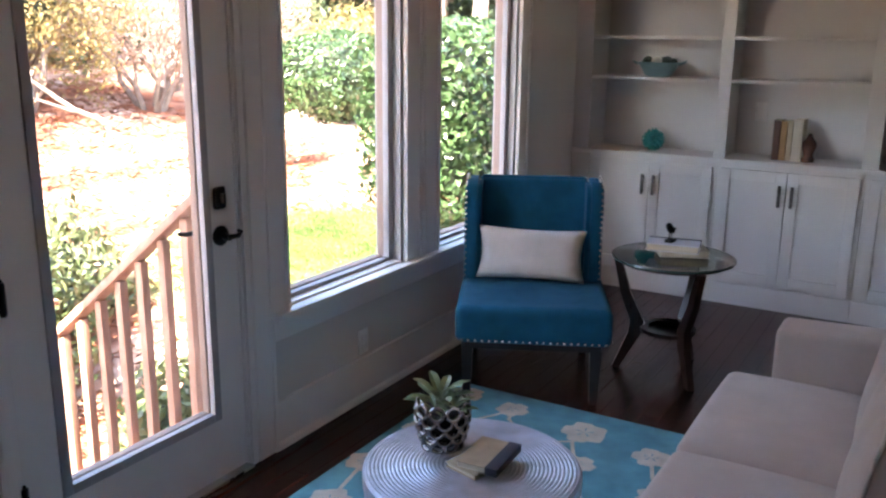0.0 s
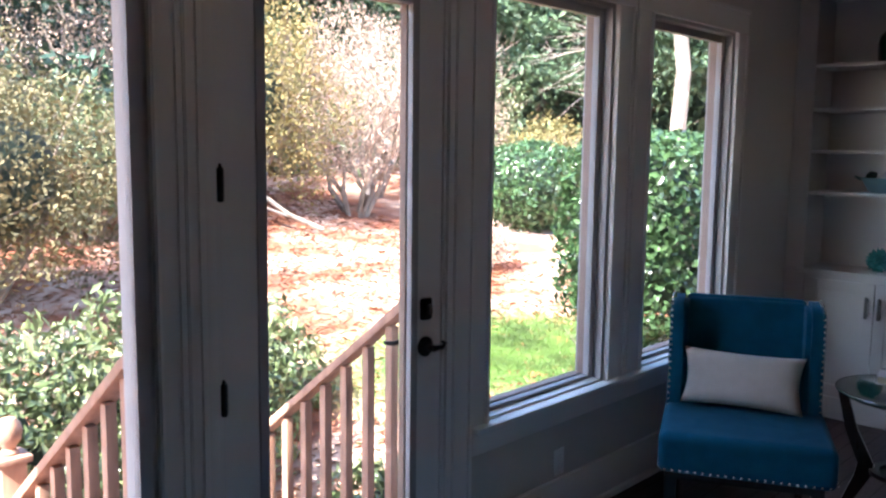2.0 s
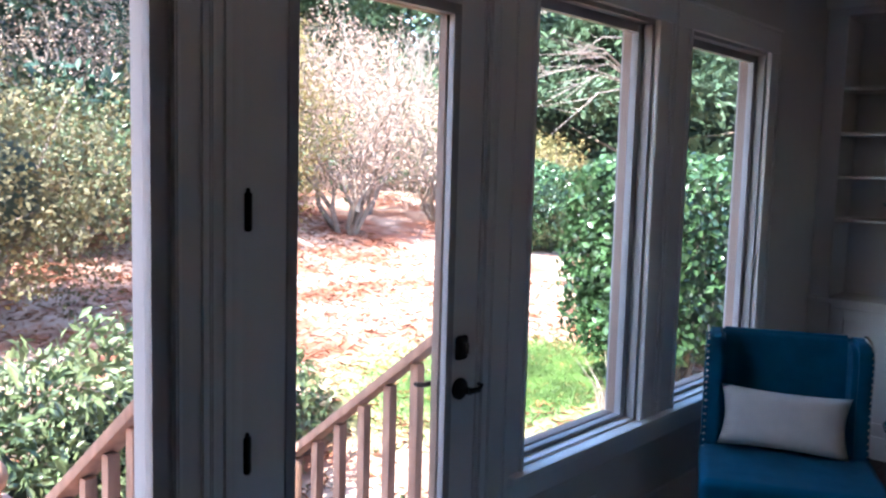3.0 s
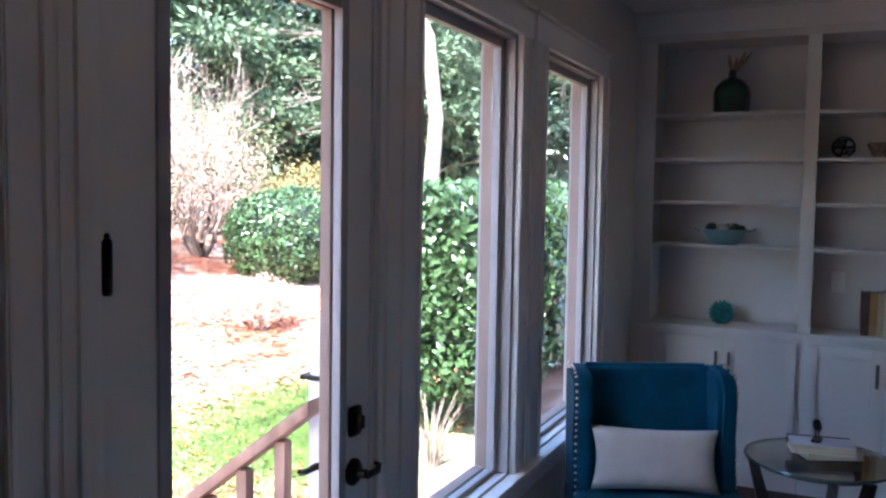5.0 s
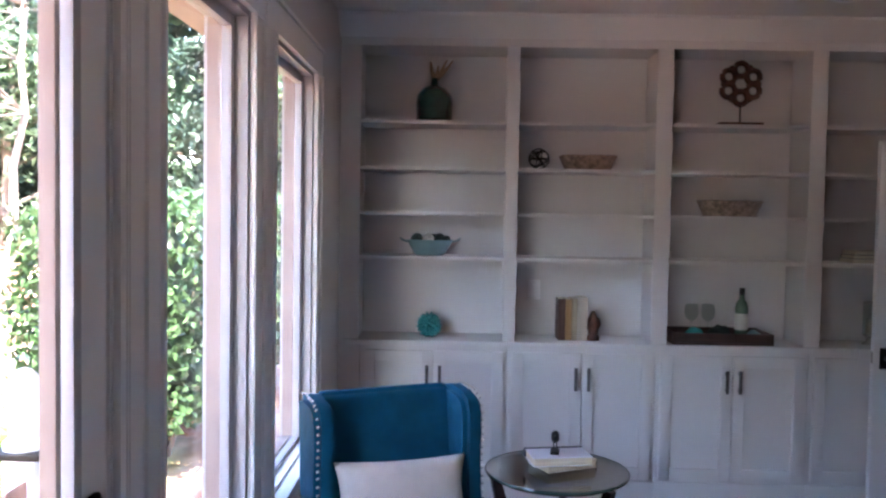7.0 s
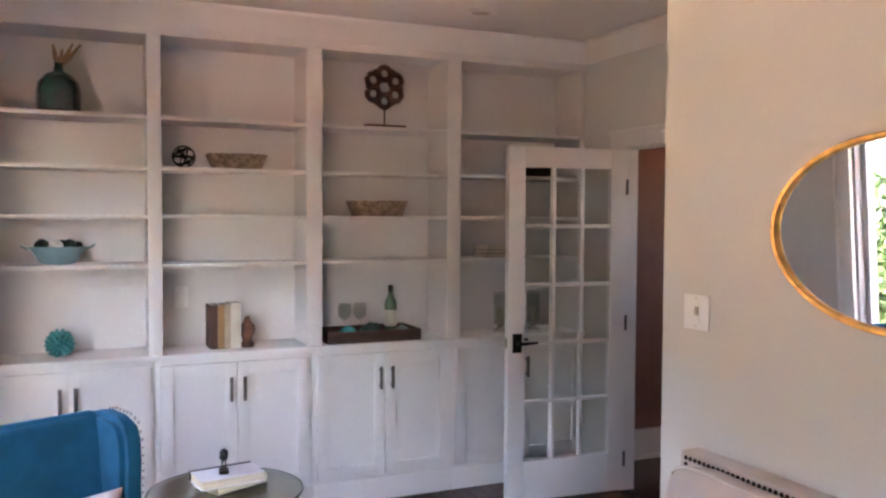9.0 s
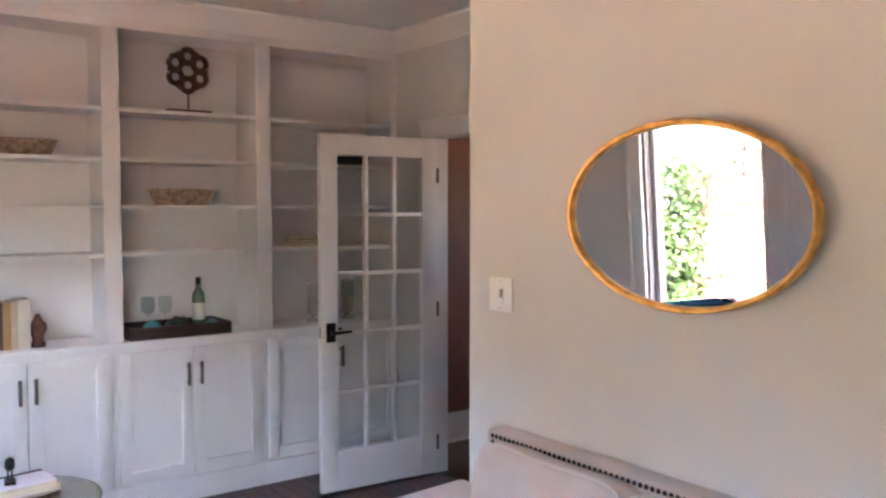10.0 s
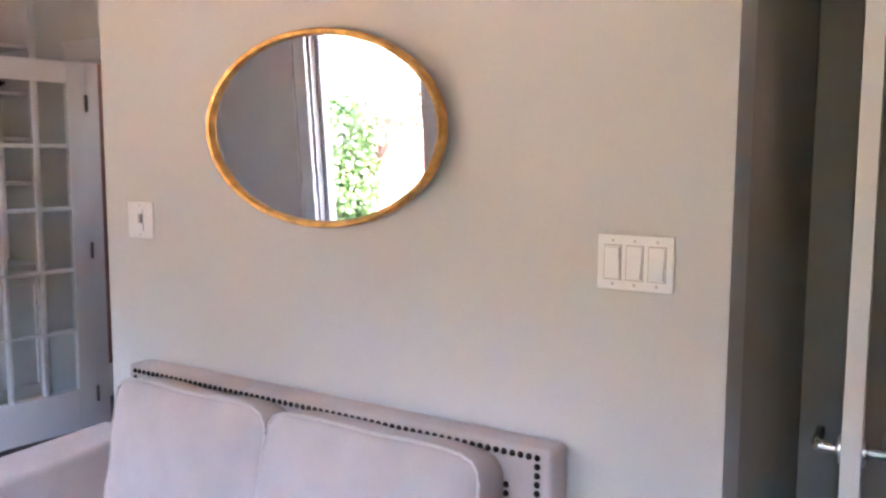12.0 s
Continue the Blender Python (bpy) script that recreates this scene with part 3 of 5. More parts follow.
def bookcase():
    c = thing("bookcase", "built-in white painted bookcase with adjustable shelves", "bookcase")
    edges = [0.004] + [v for b in BAYS for v in b] + [XH - 0.004]
    for i in range(0, len(edges), 2):
        a, b = edges[i], edges[i + 1]
        bm = box(a, b, YN, YN + 0.022, CTOP + 0.001, BTOP, 0.002)
        box(a + 0.012, b - 0.012, YN + 0.022, YB, CTOP + 0.001, BTOP, bm=bm)
        part("upright", bm, M_CABW, c)
    part("top_rail", box(0.004, XH - 0.004, YN - 0.002, YN + 0.022, BTOP, CEIL - 0.01, 0.002), M_CABW, c)
    part("top_panel", box(0.004, XH - 0.004, YN + 0.024, YB, BTOP, BTOP + 0.02), M_CABW, c)
    part("back_panel", box(0.004, XH - 0.004, YB, YB + 0.02, CTOP, BTOP + 0.02), M_CABW, c)
    for a, b in BAYS:
        for z in SHELF_Z:
            part("shelf", box(a - 0.010, b + 0.010, YN + 0.012, YB - 0.001, z - 0.02, z, 0.002), M_CABW, c)
    return c


bookcase()
wt = solid("cabinet_worktop", box(0.002, XH - 0.002, YN - 0.025, YB - 0.001, CTOP - 0.028, CTOP, 0.004), M_CABW,
           "white painted worktop along the base cabinets", "worktop")
UNITS = [(0.130, 0.967), (0.969, 1.805), (1.807, 2.664), (2.666, XH - 0.004)]


def base_unit(a, b):
    u = thing("base_cabinet", "white shaker base cabinet with two doors", "cabinet", group="base cabinets under the bookcase")
    part("body", box(a, b, YN + 0.003, YB + 0.02, 0.10, CTOP - 0.029), M_CABW, u)
    part("plinth", box(a, b, YN - 0.012, YN + 0.02, 0.0, 0.135, 0.003), M_CABW, u)
    m = (a + b) / 2
    lo, hi = 0.155, 0.862
    ins = 0.024
    for x0, x1, s in ((a + ins, m - 0.003, -1), (m + 0.003, b - ins, 1)):
        bm = bmesh.new()
        w = 0.062
        y0, y1 = YN - 0.021, YN + 0.001
        box(x0, x0 + w, y0, y1, lo, hi, 0.0015, bm=bm)
        box(x1 - w, x1, y0, y1, lo, hi, 0.0015, bm=bm)
        box(x0 + w, x1 - w, y0, y1, lo, lo + w, 0.0015, bm=bm)
        box(x0 + w, x1 - w, y0, y1, hi - w, hi, 0.0015, bm=bm)
        box(x0 + w - 0.002, x1 - w + 0.002, y0 + 0.0145, y1 - 0.001, lo + w - 0.002, hi - w + 0.002, bm=bm)
        d = part("door", bm, M_CABW, u)
        hx = m + s * 0.036
        bm = box(hx - 0.009, hx + 0.009, y0 - 0.032, y0 - 0.022, 0.655, 0.785, 0.003)
        for z in (0.675, 0.765):
            box(hx - 0.006, hx + 0.006, y0 - 0.024, y0 + 0.001, z - 0.006, z + 0.006, bm=bm)
        part("handle", bm, M_PULL, d, "dark pewter bar pull")


for a, b in UNITS:
    base_unit(a, b)
solid("trim_filler", box(0.004, 0.128, YN - 0.002, YN + 0.02, 0.0, CTOP - 0.029, 0.002), M_CABW, "white filler strip beside the base cabinets", "trim", "structure")


# ---------- glazed door standing open in front of the bookcase, and its opening ----------
def french_door():
    w = 0.765
    d = thing("glazed_door", "white fifteen-pane French door standing open", "door", (XH, YD, 0), math.degrees(math.atan2(0.053, -0.763)))
    h0, h1, st, br, tr = 0.012, 2.05, 0.104, 0.232, 0.115
    bm = box(0, st, -0.02, 0.02, h0, h1, 0.002)
    part("hinge_stile", bm, M_CABW, d)
    part("lock_stile", box(w - st, w, -0.02, 0.02, h0, h1, 0.002), M_CABW, d)
    part("bottom_rail", box(st, w - st, -0.02, 0.02, h0, h0 + br, 0.002), M_CABW, d)
    part("top_rail", box(st, w - st, -0.02, 0.02, h1 - tr, h1, 0.002), M_CABW, d)
    gx0, gx1, gz0, gz1 = st, w - st, h0 + br, h1 - tr
    for i in (1, 2):
        x = gx0 + (gx1 - gx0) * i / 3
        part("muntin", box(x - 0.011, x + 0.011, -0.016, 0.016, gz0, gz1, 0.005), M_CABW, d)
    for j in range(1, 5):
        z = gz0 + (gz1 - gz0) * j / 5
        part("muntin", box(gx0, gx1, -0.015, 0.015, z - 0.011, z + 0.011, 0.005), M_CABW, d)
    for i in range(3):
        for j in range(5):
            xa, xb = gx0 + (gx1 - gx0) * i / 3, gx0 + (gx1 - gx0) * (i + 1) / 3
            za, zb = gz0 + (gz1 - gz0) * j / 5, gz0 + (gz1 - gz0) * (j + 1) / 5
            p = part("pane", box(xa + 0.008, xb - 0.008, -0.0025, 0.0025, za + 0.008, zb - 0.008), M_GLASS, d)
            p.visible_shadow = False
    for z in (0.20, 1.02, 1.83):
        part("hinge", box(-0.010, 0.004, -0.012, 0.028, z - 0.045, z + 0.045, 0.003), M_PULL, d)
    for s in (-1, 1):
        bm = box(w - 0.085, w - 0.028, s * 0.02, s * 0.028, 0.875, 0.985, 0.003)
        r = part("rose_plate", bm, M_BRONZE, d, "square dark bronze plate")
        part("lever", tube([(w - 0.056, s * 0.024, 0.93), (w - 0.056, s * 0.062, 0.93), (w - 0.075, s * 0.068, 0.931), (w - 0.165, s * 0.068, 0.935)], [0.010, 0.010, 0.010, 0.007], 10), M_BRONZE, r)
    part("latch_plate", box(w, w + 0.0015, -0.012, 0.012, 0.90, 0.96), M_STEEL, d)


french_door()
bm = box(XH + 0.003, XH + 0.095, YD, YD + 0.014, 0, 2.07)
box(XH + 0.003, XH + 0.095, YD - 0.784, YD - 0.766, 0, 2.07, bm=bm)
box(XH + 0.003, XH + 0.095, YD - 0.766, YD, 2.055, 2.074, bm=bm)
solid("door_frame", bm, M_CABW, "white jamb of the hall doorway", "door frame", "structure")
for y0, y1 in ((YD + 0.004, YD + 0.115), (YD - 0.88, YD - 0.77)):
    solid("trim_hall_casing", box(XH - 0.02, XH - 0.001, y0, y1, 0, 2.06, 0.004), M_CABW, "white casing of the hall doorway", "trim", "structure")
bm = box(XH - 0.022, XH - 0.001, YD - 0.89, YD + 0.125, 2.061, 2.165, 0.004)
box(XH - 0.034, XH - 0.001, YD - 0.90, YD + 0.135, 2.145, 2.168, 0.004, bm=bm)
solid("trim_hall_head", bm, M_CABW, "white head casing of the hall doorway", "trim", "structure")

# passage beside the mirror wall


def passage_door():
    d = thing("passage_door", "white painted passage door standing open with nickel levers", "door", (3.09, 0.300, 0), 186)
    w = 0.66
    part("leaf", box(0.0, w, -0.018, 0.018, 0.01, 2.38, 0.003), M_WHITE, d)
    for s in (-1, 1):
        bm = lathe([(0.028, 0), (0.028, 0.006), (0.011, 0.012), (0.011, 0.042)], 20)
        bmesh.ops.transform(bm, matrix=Matrix.Translation((w - 0.06, s * 0.018, 0.985)) @ Matrix.Rotation(radians(-90 * s), 4, "X"), verts=bm.verts)
        r = part("rose", bm, M_STEEL, d)
        part("lever", tube([(w - 0.06, s * 0.060, 0.985), (w - 0.08, s * 0.064, 0.985), (w - 0.165, s * 0.062, 0.988)], [0.011, 0.011, 0.009], 10), M_STEEL, r, "brushed nickel lever")


passage_door()
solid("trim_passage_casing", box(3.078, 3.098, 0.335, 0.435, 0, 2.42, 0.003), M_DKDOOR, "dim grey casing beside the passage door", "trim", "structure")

# ---------- ceiling lights ----------
def can_light(x, y):
    c = thing("recessed_light", "white recessed ceiling downlight, switched off", "light", (x, y, CEIL), 0, "recessed ceiling lights")
    part("trim_ring", lathe([(0.052, -0.001), (0.085, -0.001), (0.083, -0.007), (0.056, -0.009), (0.052, -0.001)], 32), M_PLATE, c)
    part("lens", lathe([(0.0001, -0.003), (0.051, -0.0025)], 32), M_STEEL, c)


can_light(2.585, 4.19)
can_light(1.02, 4.24)

# ---------- switches, outlets ----------
def plate(name, label, cat, x, y, z, gangs, w, h, face):
    """face: -1 looks to -x (mirror wall), 1 looks to +x (window wall), 0 looks to -y."""
    p = thing(name, label, cat)
    p.matrix_world = pose(x, y, z, 0, 0, {-1: 180, 1: 0, 0: -90}[face])
    part("cover", box(0.0, 0.006, -w / 2, w / 2, -h / 2, h / 2, 0.003), M_PLATE, p)
    for g in range(gangs):
        yy = (g - (gangs - 1) / 2) * 0.046
        if name == "light_switch":
            part("joint", box(0.0055, 0.0066, yy - 0.0185, yy + 0.0185, -0.0355, 0.0355), M_DKDOOR, p)
            bm = box(0.006, 0.008, yy - 0.017, yy + 0.017, -0.034, 0.034, 0.001)
            r = part("rocker_frame", bm, M_PLATE, p)
            part("rocker", prism([(0.008, -0.030), (0.0085 if g == 0 else 0.014, -0.030), (0.014 if g == 0 else 0.0085, 0.030), (0.008, 0.030)], "y", yy - 0.015, yy + 0.015), M_PLATE, r)
        elif name == "dimmer_switch":
            part("knob_panel", box(0.006, 0.009, yy - 0.016, yy + 0.016, -0.033, 0.033, 0.001), M_PLATE, p)
            part("slider", box(0.009, 0.016, yy + 0.004, yy + 0.015, -0.008, 0.018, 0.001), M_DKDOOR, p, "grey slider")
        else:
            for zz in (-0.02, 0.02):
                part("socket", box(0.006, 0.008, yy - 0.017, yy + 0.017, zz - 0.014, zz + 0.014, 0.005), M_PLATE, p)
        for zz in (-h / 2 + 0.012, h / 2 - 0.012):
            part("screw", box(0.006, 0.0072, yy - 0.0025, yy + 0.0025, zz - 0.0025, zz + 0.0025), M_STEEL, p)


plate("light_switch", "white three-gang rocker switch plate", "light switch", XE - 0.001, 0.626, 1.343, 3, 0.158, 0.112, -1)
plate("dimmer_switch", "white single dimmer switch plate", "light switch", XE - 0.001, 2.153, 1.362, 1, 0.112, 0.110, -1)
plate("wall_outlet", "white wall outlet under the window", "outlet", 0.001, 2.295, 0.278, 1, 0.072, 0.118, 1)
plate("wall_outlet", "white outlet at the back of a bookcase bay", "outlet", 1.14, YB - 0.001, 1.19, 1, 0.072, 0.118, 0)

# ---------- armchair ----------
def nail_row(name, pts, r, parent, material, normal):
    """One mesh of small domed nailheads along a seam."""
    bm = bmesh.new()
    nrm = Vector(normal).normalized()
    q = nrm.to_track_quat("Z", "Y").to_matrix().to_4x4()
    for p in pts:
        v0 = len(bm.verts)
        lathe([(r, 0), (r * 0.85, r * 0.45), (r * 0.45, r * 0.75), (0.0002, r * 0.85)], 8, bm=bm)
        bm.verts.ensure_lookup_table()
        bmesh.ops.transform(bm, matrix=Matrix.Translation(p) @ q, verts=bm.verts[v0:])
    ob = part(name, bm, material, parent, smooth=60)
    return tagged(ob, kind="stuff")


def along(a, b, step):
    a, b = Vector(a), Vector(b)
    n = max(1, round((b - a).length / step))
    return [a.lerp(b, i / n) for i in range(n + 1)]


def armchair():
    c = thing("armchair", "teal upholstered wingback chair with nickel nailhead trim", "armchair", (0.687, 2.634, 0), 25.5)
    h = 0.328
    bk = 0.09                      # set-back of the backrest behind the cushion front
    bm = box(-h - 0.018, h + 0.030, -0.02, 0.60 + bk, 0.285, 0.455, 0.045, seg=5)
    for v in bm.verts:
        if v.co.z > 0.40:
            v.co.z += 0.022 * math.cos(v.co.x / h * 1.3) * (1 - 0.2 * v.co.y)
    part("seat", bm, M_TEAL, c, smooth=60)
    # back: leaning panel between the wings
    bm = prism([(a + bk, b) for a, b in ((0.485, 0.40), (0.555, 0.905), (0.575, 0.940), (0.610, 0.947), (0.640, 0.930), (0.600, 0.40), (0.585, 0.285), (0.49, 0.285))], "x", -h + 0.058, h - 0.058)
    bmesh.ops.bevel(bm, geom=bm.edges[:], offset=0.012, segments=2, affect="EDGES")
    for v in bm.verts:
        if v.co.z > 0.88:
            v.co.z += 0.012 * math.cos(v.co.x / h * 1.4)
    part("backrest", bm, M_TEAL, c, smooth=60)
    # wings: side panels that sweep forward and taper to the seat
    wing = [(a + bk, b) for a, b in ((0.33, 0.30), (0.355, 0.45), (0.375, 0.56), (0.385, 0.68), (0.380, 0.785), (0.385, 0.868), (0.41, 0.920), (0.46, 0.943), (0.56, 0.950), (0.632, 0.937), (0.61, 0.60), (0.59, 0.285), (0.33, 0.285))]
    for s in (-1, 1):
        bm = prism(wing, "x", s * (h - 0.072), s * (h + 0.012))
        bmesh.ops.bevel(bm, geom=[e for e in bm.edges if abs(e.verts[0].co.x - e.verts[1].co.x) < 1e-5], offset=0.022, segments=4, affect="EDGES")
        w = part("wing", bm, M_TEAL, c, smooth=60)
        pts = []
        for (ya, za), (yb, zb) in zip(wing[1:9], wing[2:10]):
            pts += along((s * (h + 0.003), ya - 0.001, za), (s * (h + 0.003), yb - 0.001, zb), 0.027)[:-1]
        pts = [p + Vector((0, -0.002, 0.004 if p.z > 0.905 else 0)) for p in pts]
        nail_row("nailhead_trim", pts, 0.0062, w, M_NAIL, (s * 0.6, -1, 0.1))
    nail_row("nailhead_trim", along((-h + 0.015, -0.021, 0.305), (h + 0.002, -0.021, 0.305), 0.030), 0.0062, c, M_NAIL, (0, -1, 0))
    for s in (-1, 1):
        nail_row("nailhead_trim", along((s * h + (0.033 if s > 0 else -0.016), 0.015, 0.305), (s * h + (0.033 if s > 0 else -0.016), 0.55 + bk, 0.305), 0.030), 0.0062, c, M_NAIL, (s, 0, 0))
    part("seat_rail", box(-h + 0.012, h - 0.012, 0.012, 0.58 + bk, 0.255, 0.286, 0.004), M_BLACK, c)
    for x, y, dx, dy in ((-0.29, 0.04, 0, 0), (0.29, 0.04, 0, 0), (-0.28, 0.55 + bk, -0.01, 0.09), (0.28, 0.55 + bk, 0.01, 0.09)):
        bm = bmesh.new()
        t, b = 0.026, 0.017
        lo = [bm.verts.new((x + dx + i * b, y + dy + j * b, 0.0)) for i, j in ((-1, -1), (1, -1), (1, 1), (-1, 1))]
        hi = [bm.verts.new((x + i * t, y + j * t, 0.258)) for i, j in ((-1, -1), (1, -1), (1, 1), (-1, 1))]
        bm.faces.new(list(reversed(lo)))
        bm.faces.new(hi)
        for i in range(4):
            bm.faces.new((lo[i], lo[(i + 1) % 4], hi[(i + 1) % 4], hi[i]))
        part("leg", bm, M_BLACK, c, "tapered black wooden leg")


armchair()


def lumbar_pillow():
    bm = cushion(0.50, 0.245, 0.13, 0.45, 18, 3, 0.06)
    p = solid("lumbar_pillow", bm, M_PILLOW, "white linen lumbar pillow leaning on the teal chair", "pillow", smooth=180)
    c = pose(0.687, 2.634, 0, 0, 0, 25.5)
    p.matrix_world = c @ pose(-0.005, 0.455, 0.594, 74, 0, 0) @ pose(0, 0, 0, 0, 0, -2)


lumbar_pillow()


# ---------- side table ----------
M_TEDGE = mat("glass_edge", (0.05, 0.09, 0.08), 0.1, vary=0.1, coat=0.5)

def side_table():
    t = thing("side_table", "round glass side table on three dark splayed legs", "side table", (1.097, 3.365, 0), 0)
    zt = 0.600
    part("glass_top", lathe([(0.0001, zt - 0.009), (0.288, zt - 0.009), (0.292, zt - 0.005), (0.288, zt), (0.0001, zt)], 56), M_TGLASS, t, "clear round glass")
    part("rim", lathe([(0.289, zt - 0.010), (0.293, zt - 0.006), (0.293, zt - 0.002), (0.289, zt + 0.001), (0.294, zt + 0.001), (0.297, zt - 0.004), (0.294, zt - 0.011), (0.289, zt - 0.010)], 56), M_TEDGE, t, "dark green polished glass edge")
    part("ring_support", lathe([(0.240, zt - 0.028), (0.260, zt - 0.028), (0.260, zt - 0.0105), (0.240, zt - 0.0105), (0.240, zt - 0.028)], 56), M_DWOOD, t, "dark wooden ring under the glass")
    for k in range(3):
        a = radians(195 + 120 * k)
        ca, sa = math.cos(a), math.sin(a)
        prof = [(0.262, zt - 0.026), (0.215, 0.40), (0.150, 0.255), (0.160, 0.19), (0.205, 0.09), (0.245, 0.0)]
        wid = [0.021, 0.028, 0.036, 0.036, 0.027, 0.019]
        bm = bmesh.new()
        rings = []
        for (r, z), w in zip(prof, wid):
            ring = []
            for dr, ds in ((-w * 0.9, -0.017), (w * 0.9, -0.017), (w * 0.9, 0.017), (-w * 0.9, 0.017)):
                rr = r + dr
                ring.append(bm.verts.new((rr * ca - ds * sa, rr * sa + ds * ca, z)))
            rings.append(ring)
        for p, q in zip(rings, rings[1:]):
            for i in range(4):
                bm.faces.new((p[i], p[(i + 1) % 4], q[(i + 1) % 4], q[i]))
        bm.faces.new(rings[0])
        bm.faces.new(list(reversed(rings[-1])))
        bmesh.ops.recalc_face_normals(bm, faces=bm.faces)
        part("leg", bm, M_DWOOD, t, "dark boomerang leg")
    part("stretcher", lathe([(0.095, 0.215), (0.135, 0.215), (0.135, 0.235), (0.095, 0.235), (0.095, 0.215)], 40), M_DWOOD, t, "ring stretcher")
    for k in range(3):
        a = radians(195 + 120 * k)
        part("bolt", box(0.125 * math.cos(a) - 0.012, 0.125 * math.cos(a) + 0.012, 0.125 * math.sin(a) - 0.012, 0.125 * math.sin(a) + 0.012, 0.236, 0.250, 0.004), M_STEEL, t)


side_table()


def book(name, label, sx, sy, sz, cover, at, rz=0, group="", upright=False):
    """A closed book lying flat: spine along -x."""
    b = thing(name, label, "book", at, rz, group)
    t = 0.003
    bm = box(0, sx, 0, sy, 0, t, 0.001)
    box(0, sx, 0, sy, sz - t, sz, 0.001, bm=bm)
    box(0, t * 1.6, 0, sy, t, sz - t, 0.001, bm=bm)
    part("cover", bm, cover, b)
    part("page_block", box(t * 1.6, sx - 0.004, 0.004, sy - 0.004, t, sz - t), M_PAGE, b, "cream page block")
    return b


book("book", "pale hardback book lying on the glass table", 0.16, 0.235, 0.034, M_CREAM, (0.985, 3.43, 0.604), -64, "books on the side table")
book("book", "white hardback book with a navy spine, on another book", 0.16, 0.245, 0.036, M_COVER, (0.965, 3.41, 0.639), -80, "books on the side table")


side_books = [bpy.data.objects["book"], bpy.data.objects["book.001"]]
part("spine_cloth", box(-0.001, 0.020, -0.001, 0.246, 0.0005, 0.0368, 0.001), M_NAVY, side_books[1], "navy cloth spine")


def bird():
    bm = box(-0.018, 0.018, -0.03, 0.03, 0, 0.012, 0.002)
    s = bmesh.new()
    bmesh.ops.create_uvsphere(s, u_segments=16, v_segments=10, radius=1)
    for v in s.verts:
        v.co = Vector((v.co.x * 0.017, v.co.y * 0.034, 0.062 + v.co.z * 0.020 + v.co.y * 0.012))
    tube([(0, -0.028, 0.058), (0, -0.06, 0.056)], [0.009, 0.004], 8, bm=s)
    tube([(0, 0.028, 0.078), (0, 0.05, 0.083)], [0.006, 0.001], 8, bm=s)
    for fx in (-0.006, 0.006):
        tube([(fx, 0, 0.05), (fx, 0, 0.01)], 0.003, 6, bm=s)
    bmesh.ops.create_uvsphere(s, u_segments=12, v_segments=8, radius=0.016, matrix=Matrix.Translation((0, 0.024, 0.082)))
    me = bpy.data.meshes.new("t")
    s.to_mesh(me)
    s.free()
    bm.from_mesh(me)
    ob = solid("bird_figurine", bm, M_IRON, "small dark metal bird figurine on a stack of books", "figurine", smooth=50)
    ob.matrix_world = pose(1.085, 3.335, 0.676, 0, 0, 172)


bird()


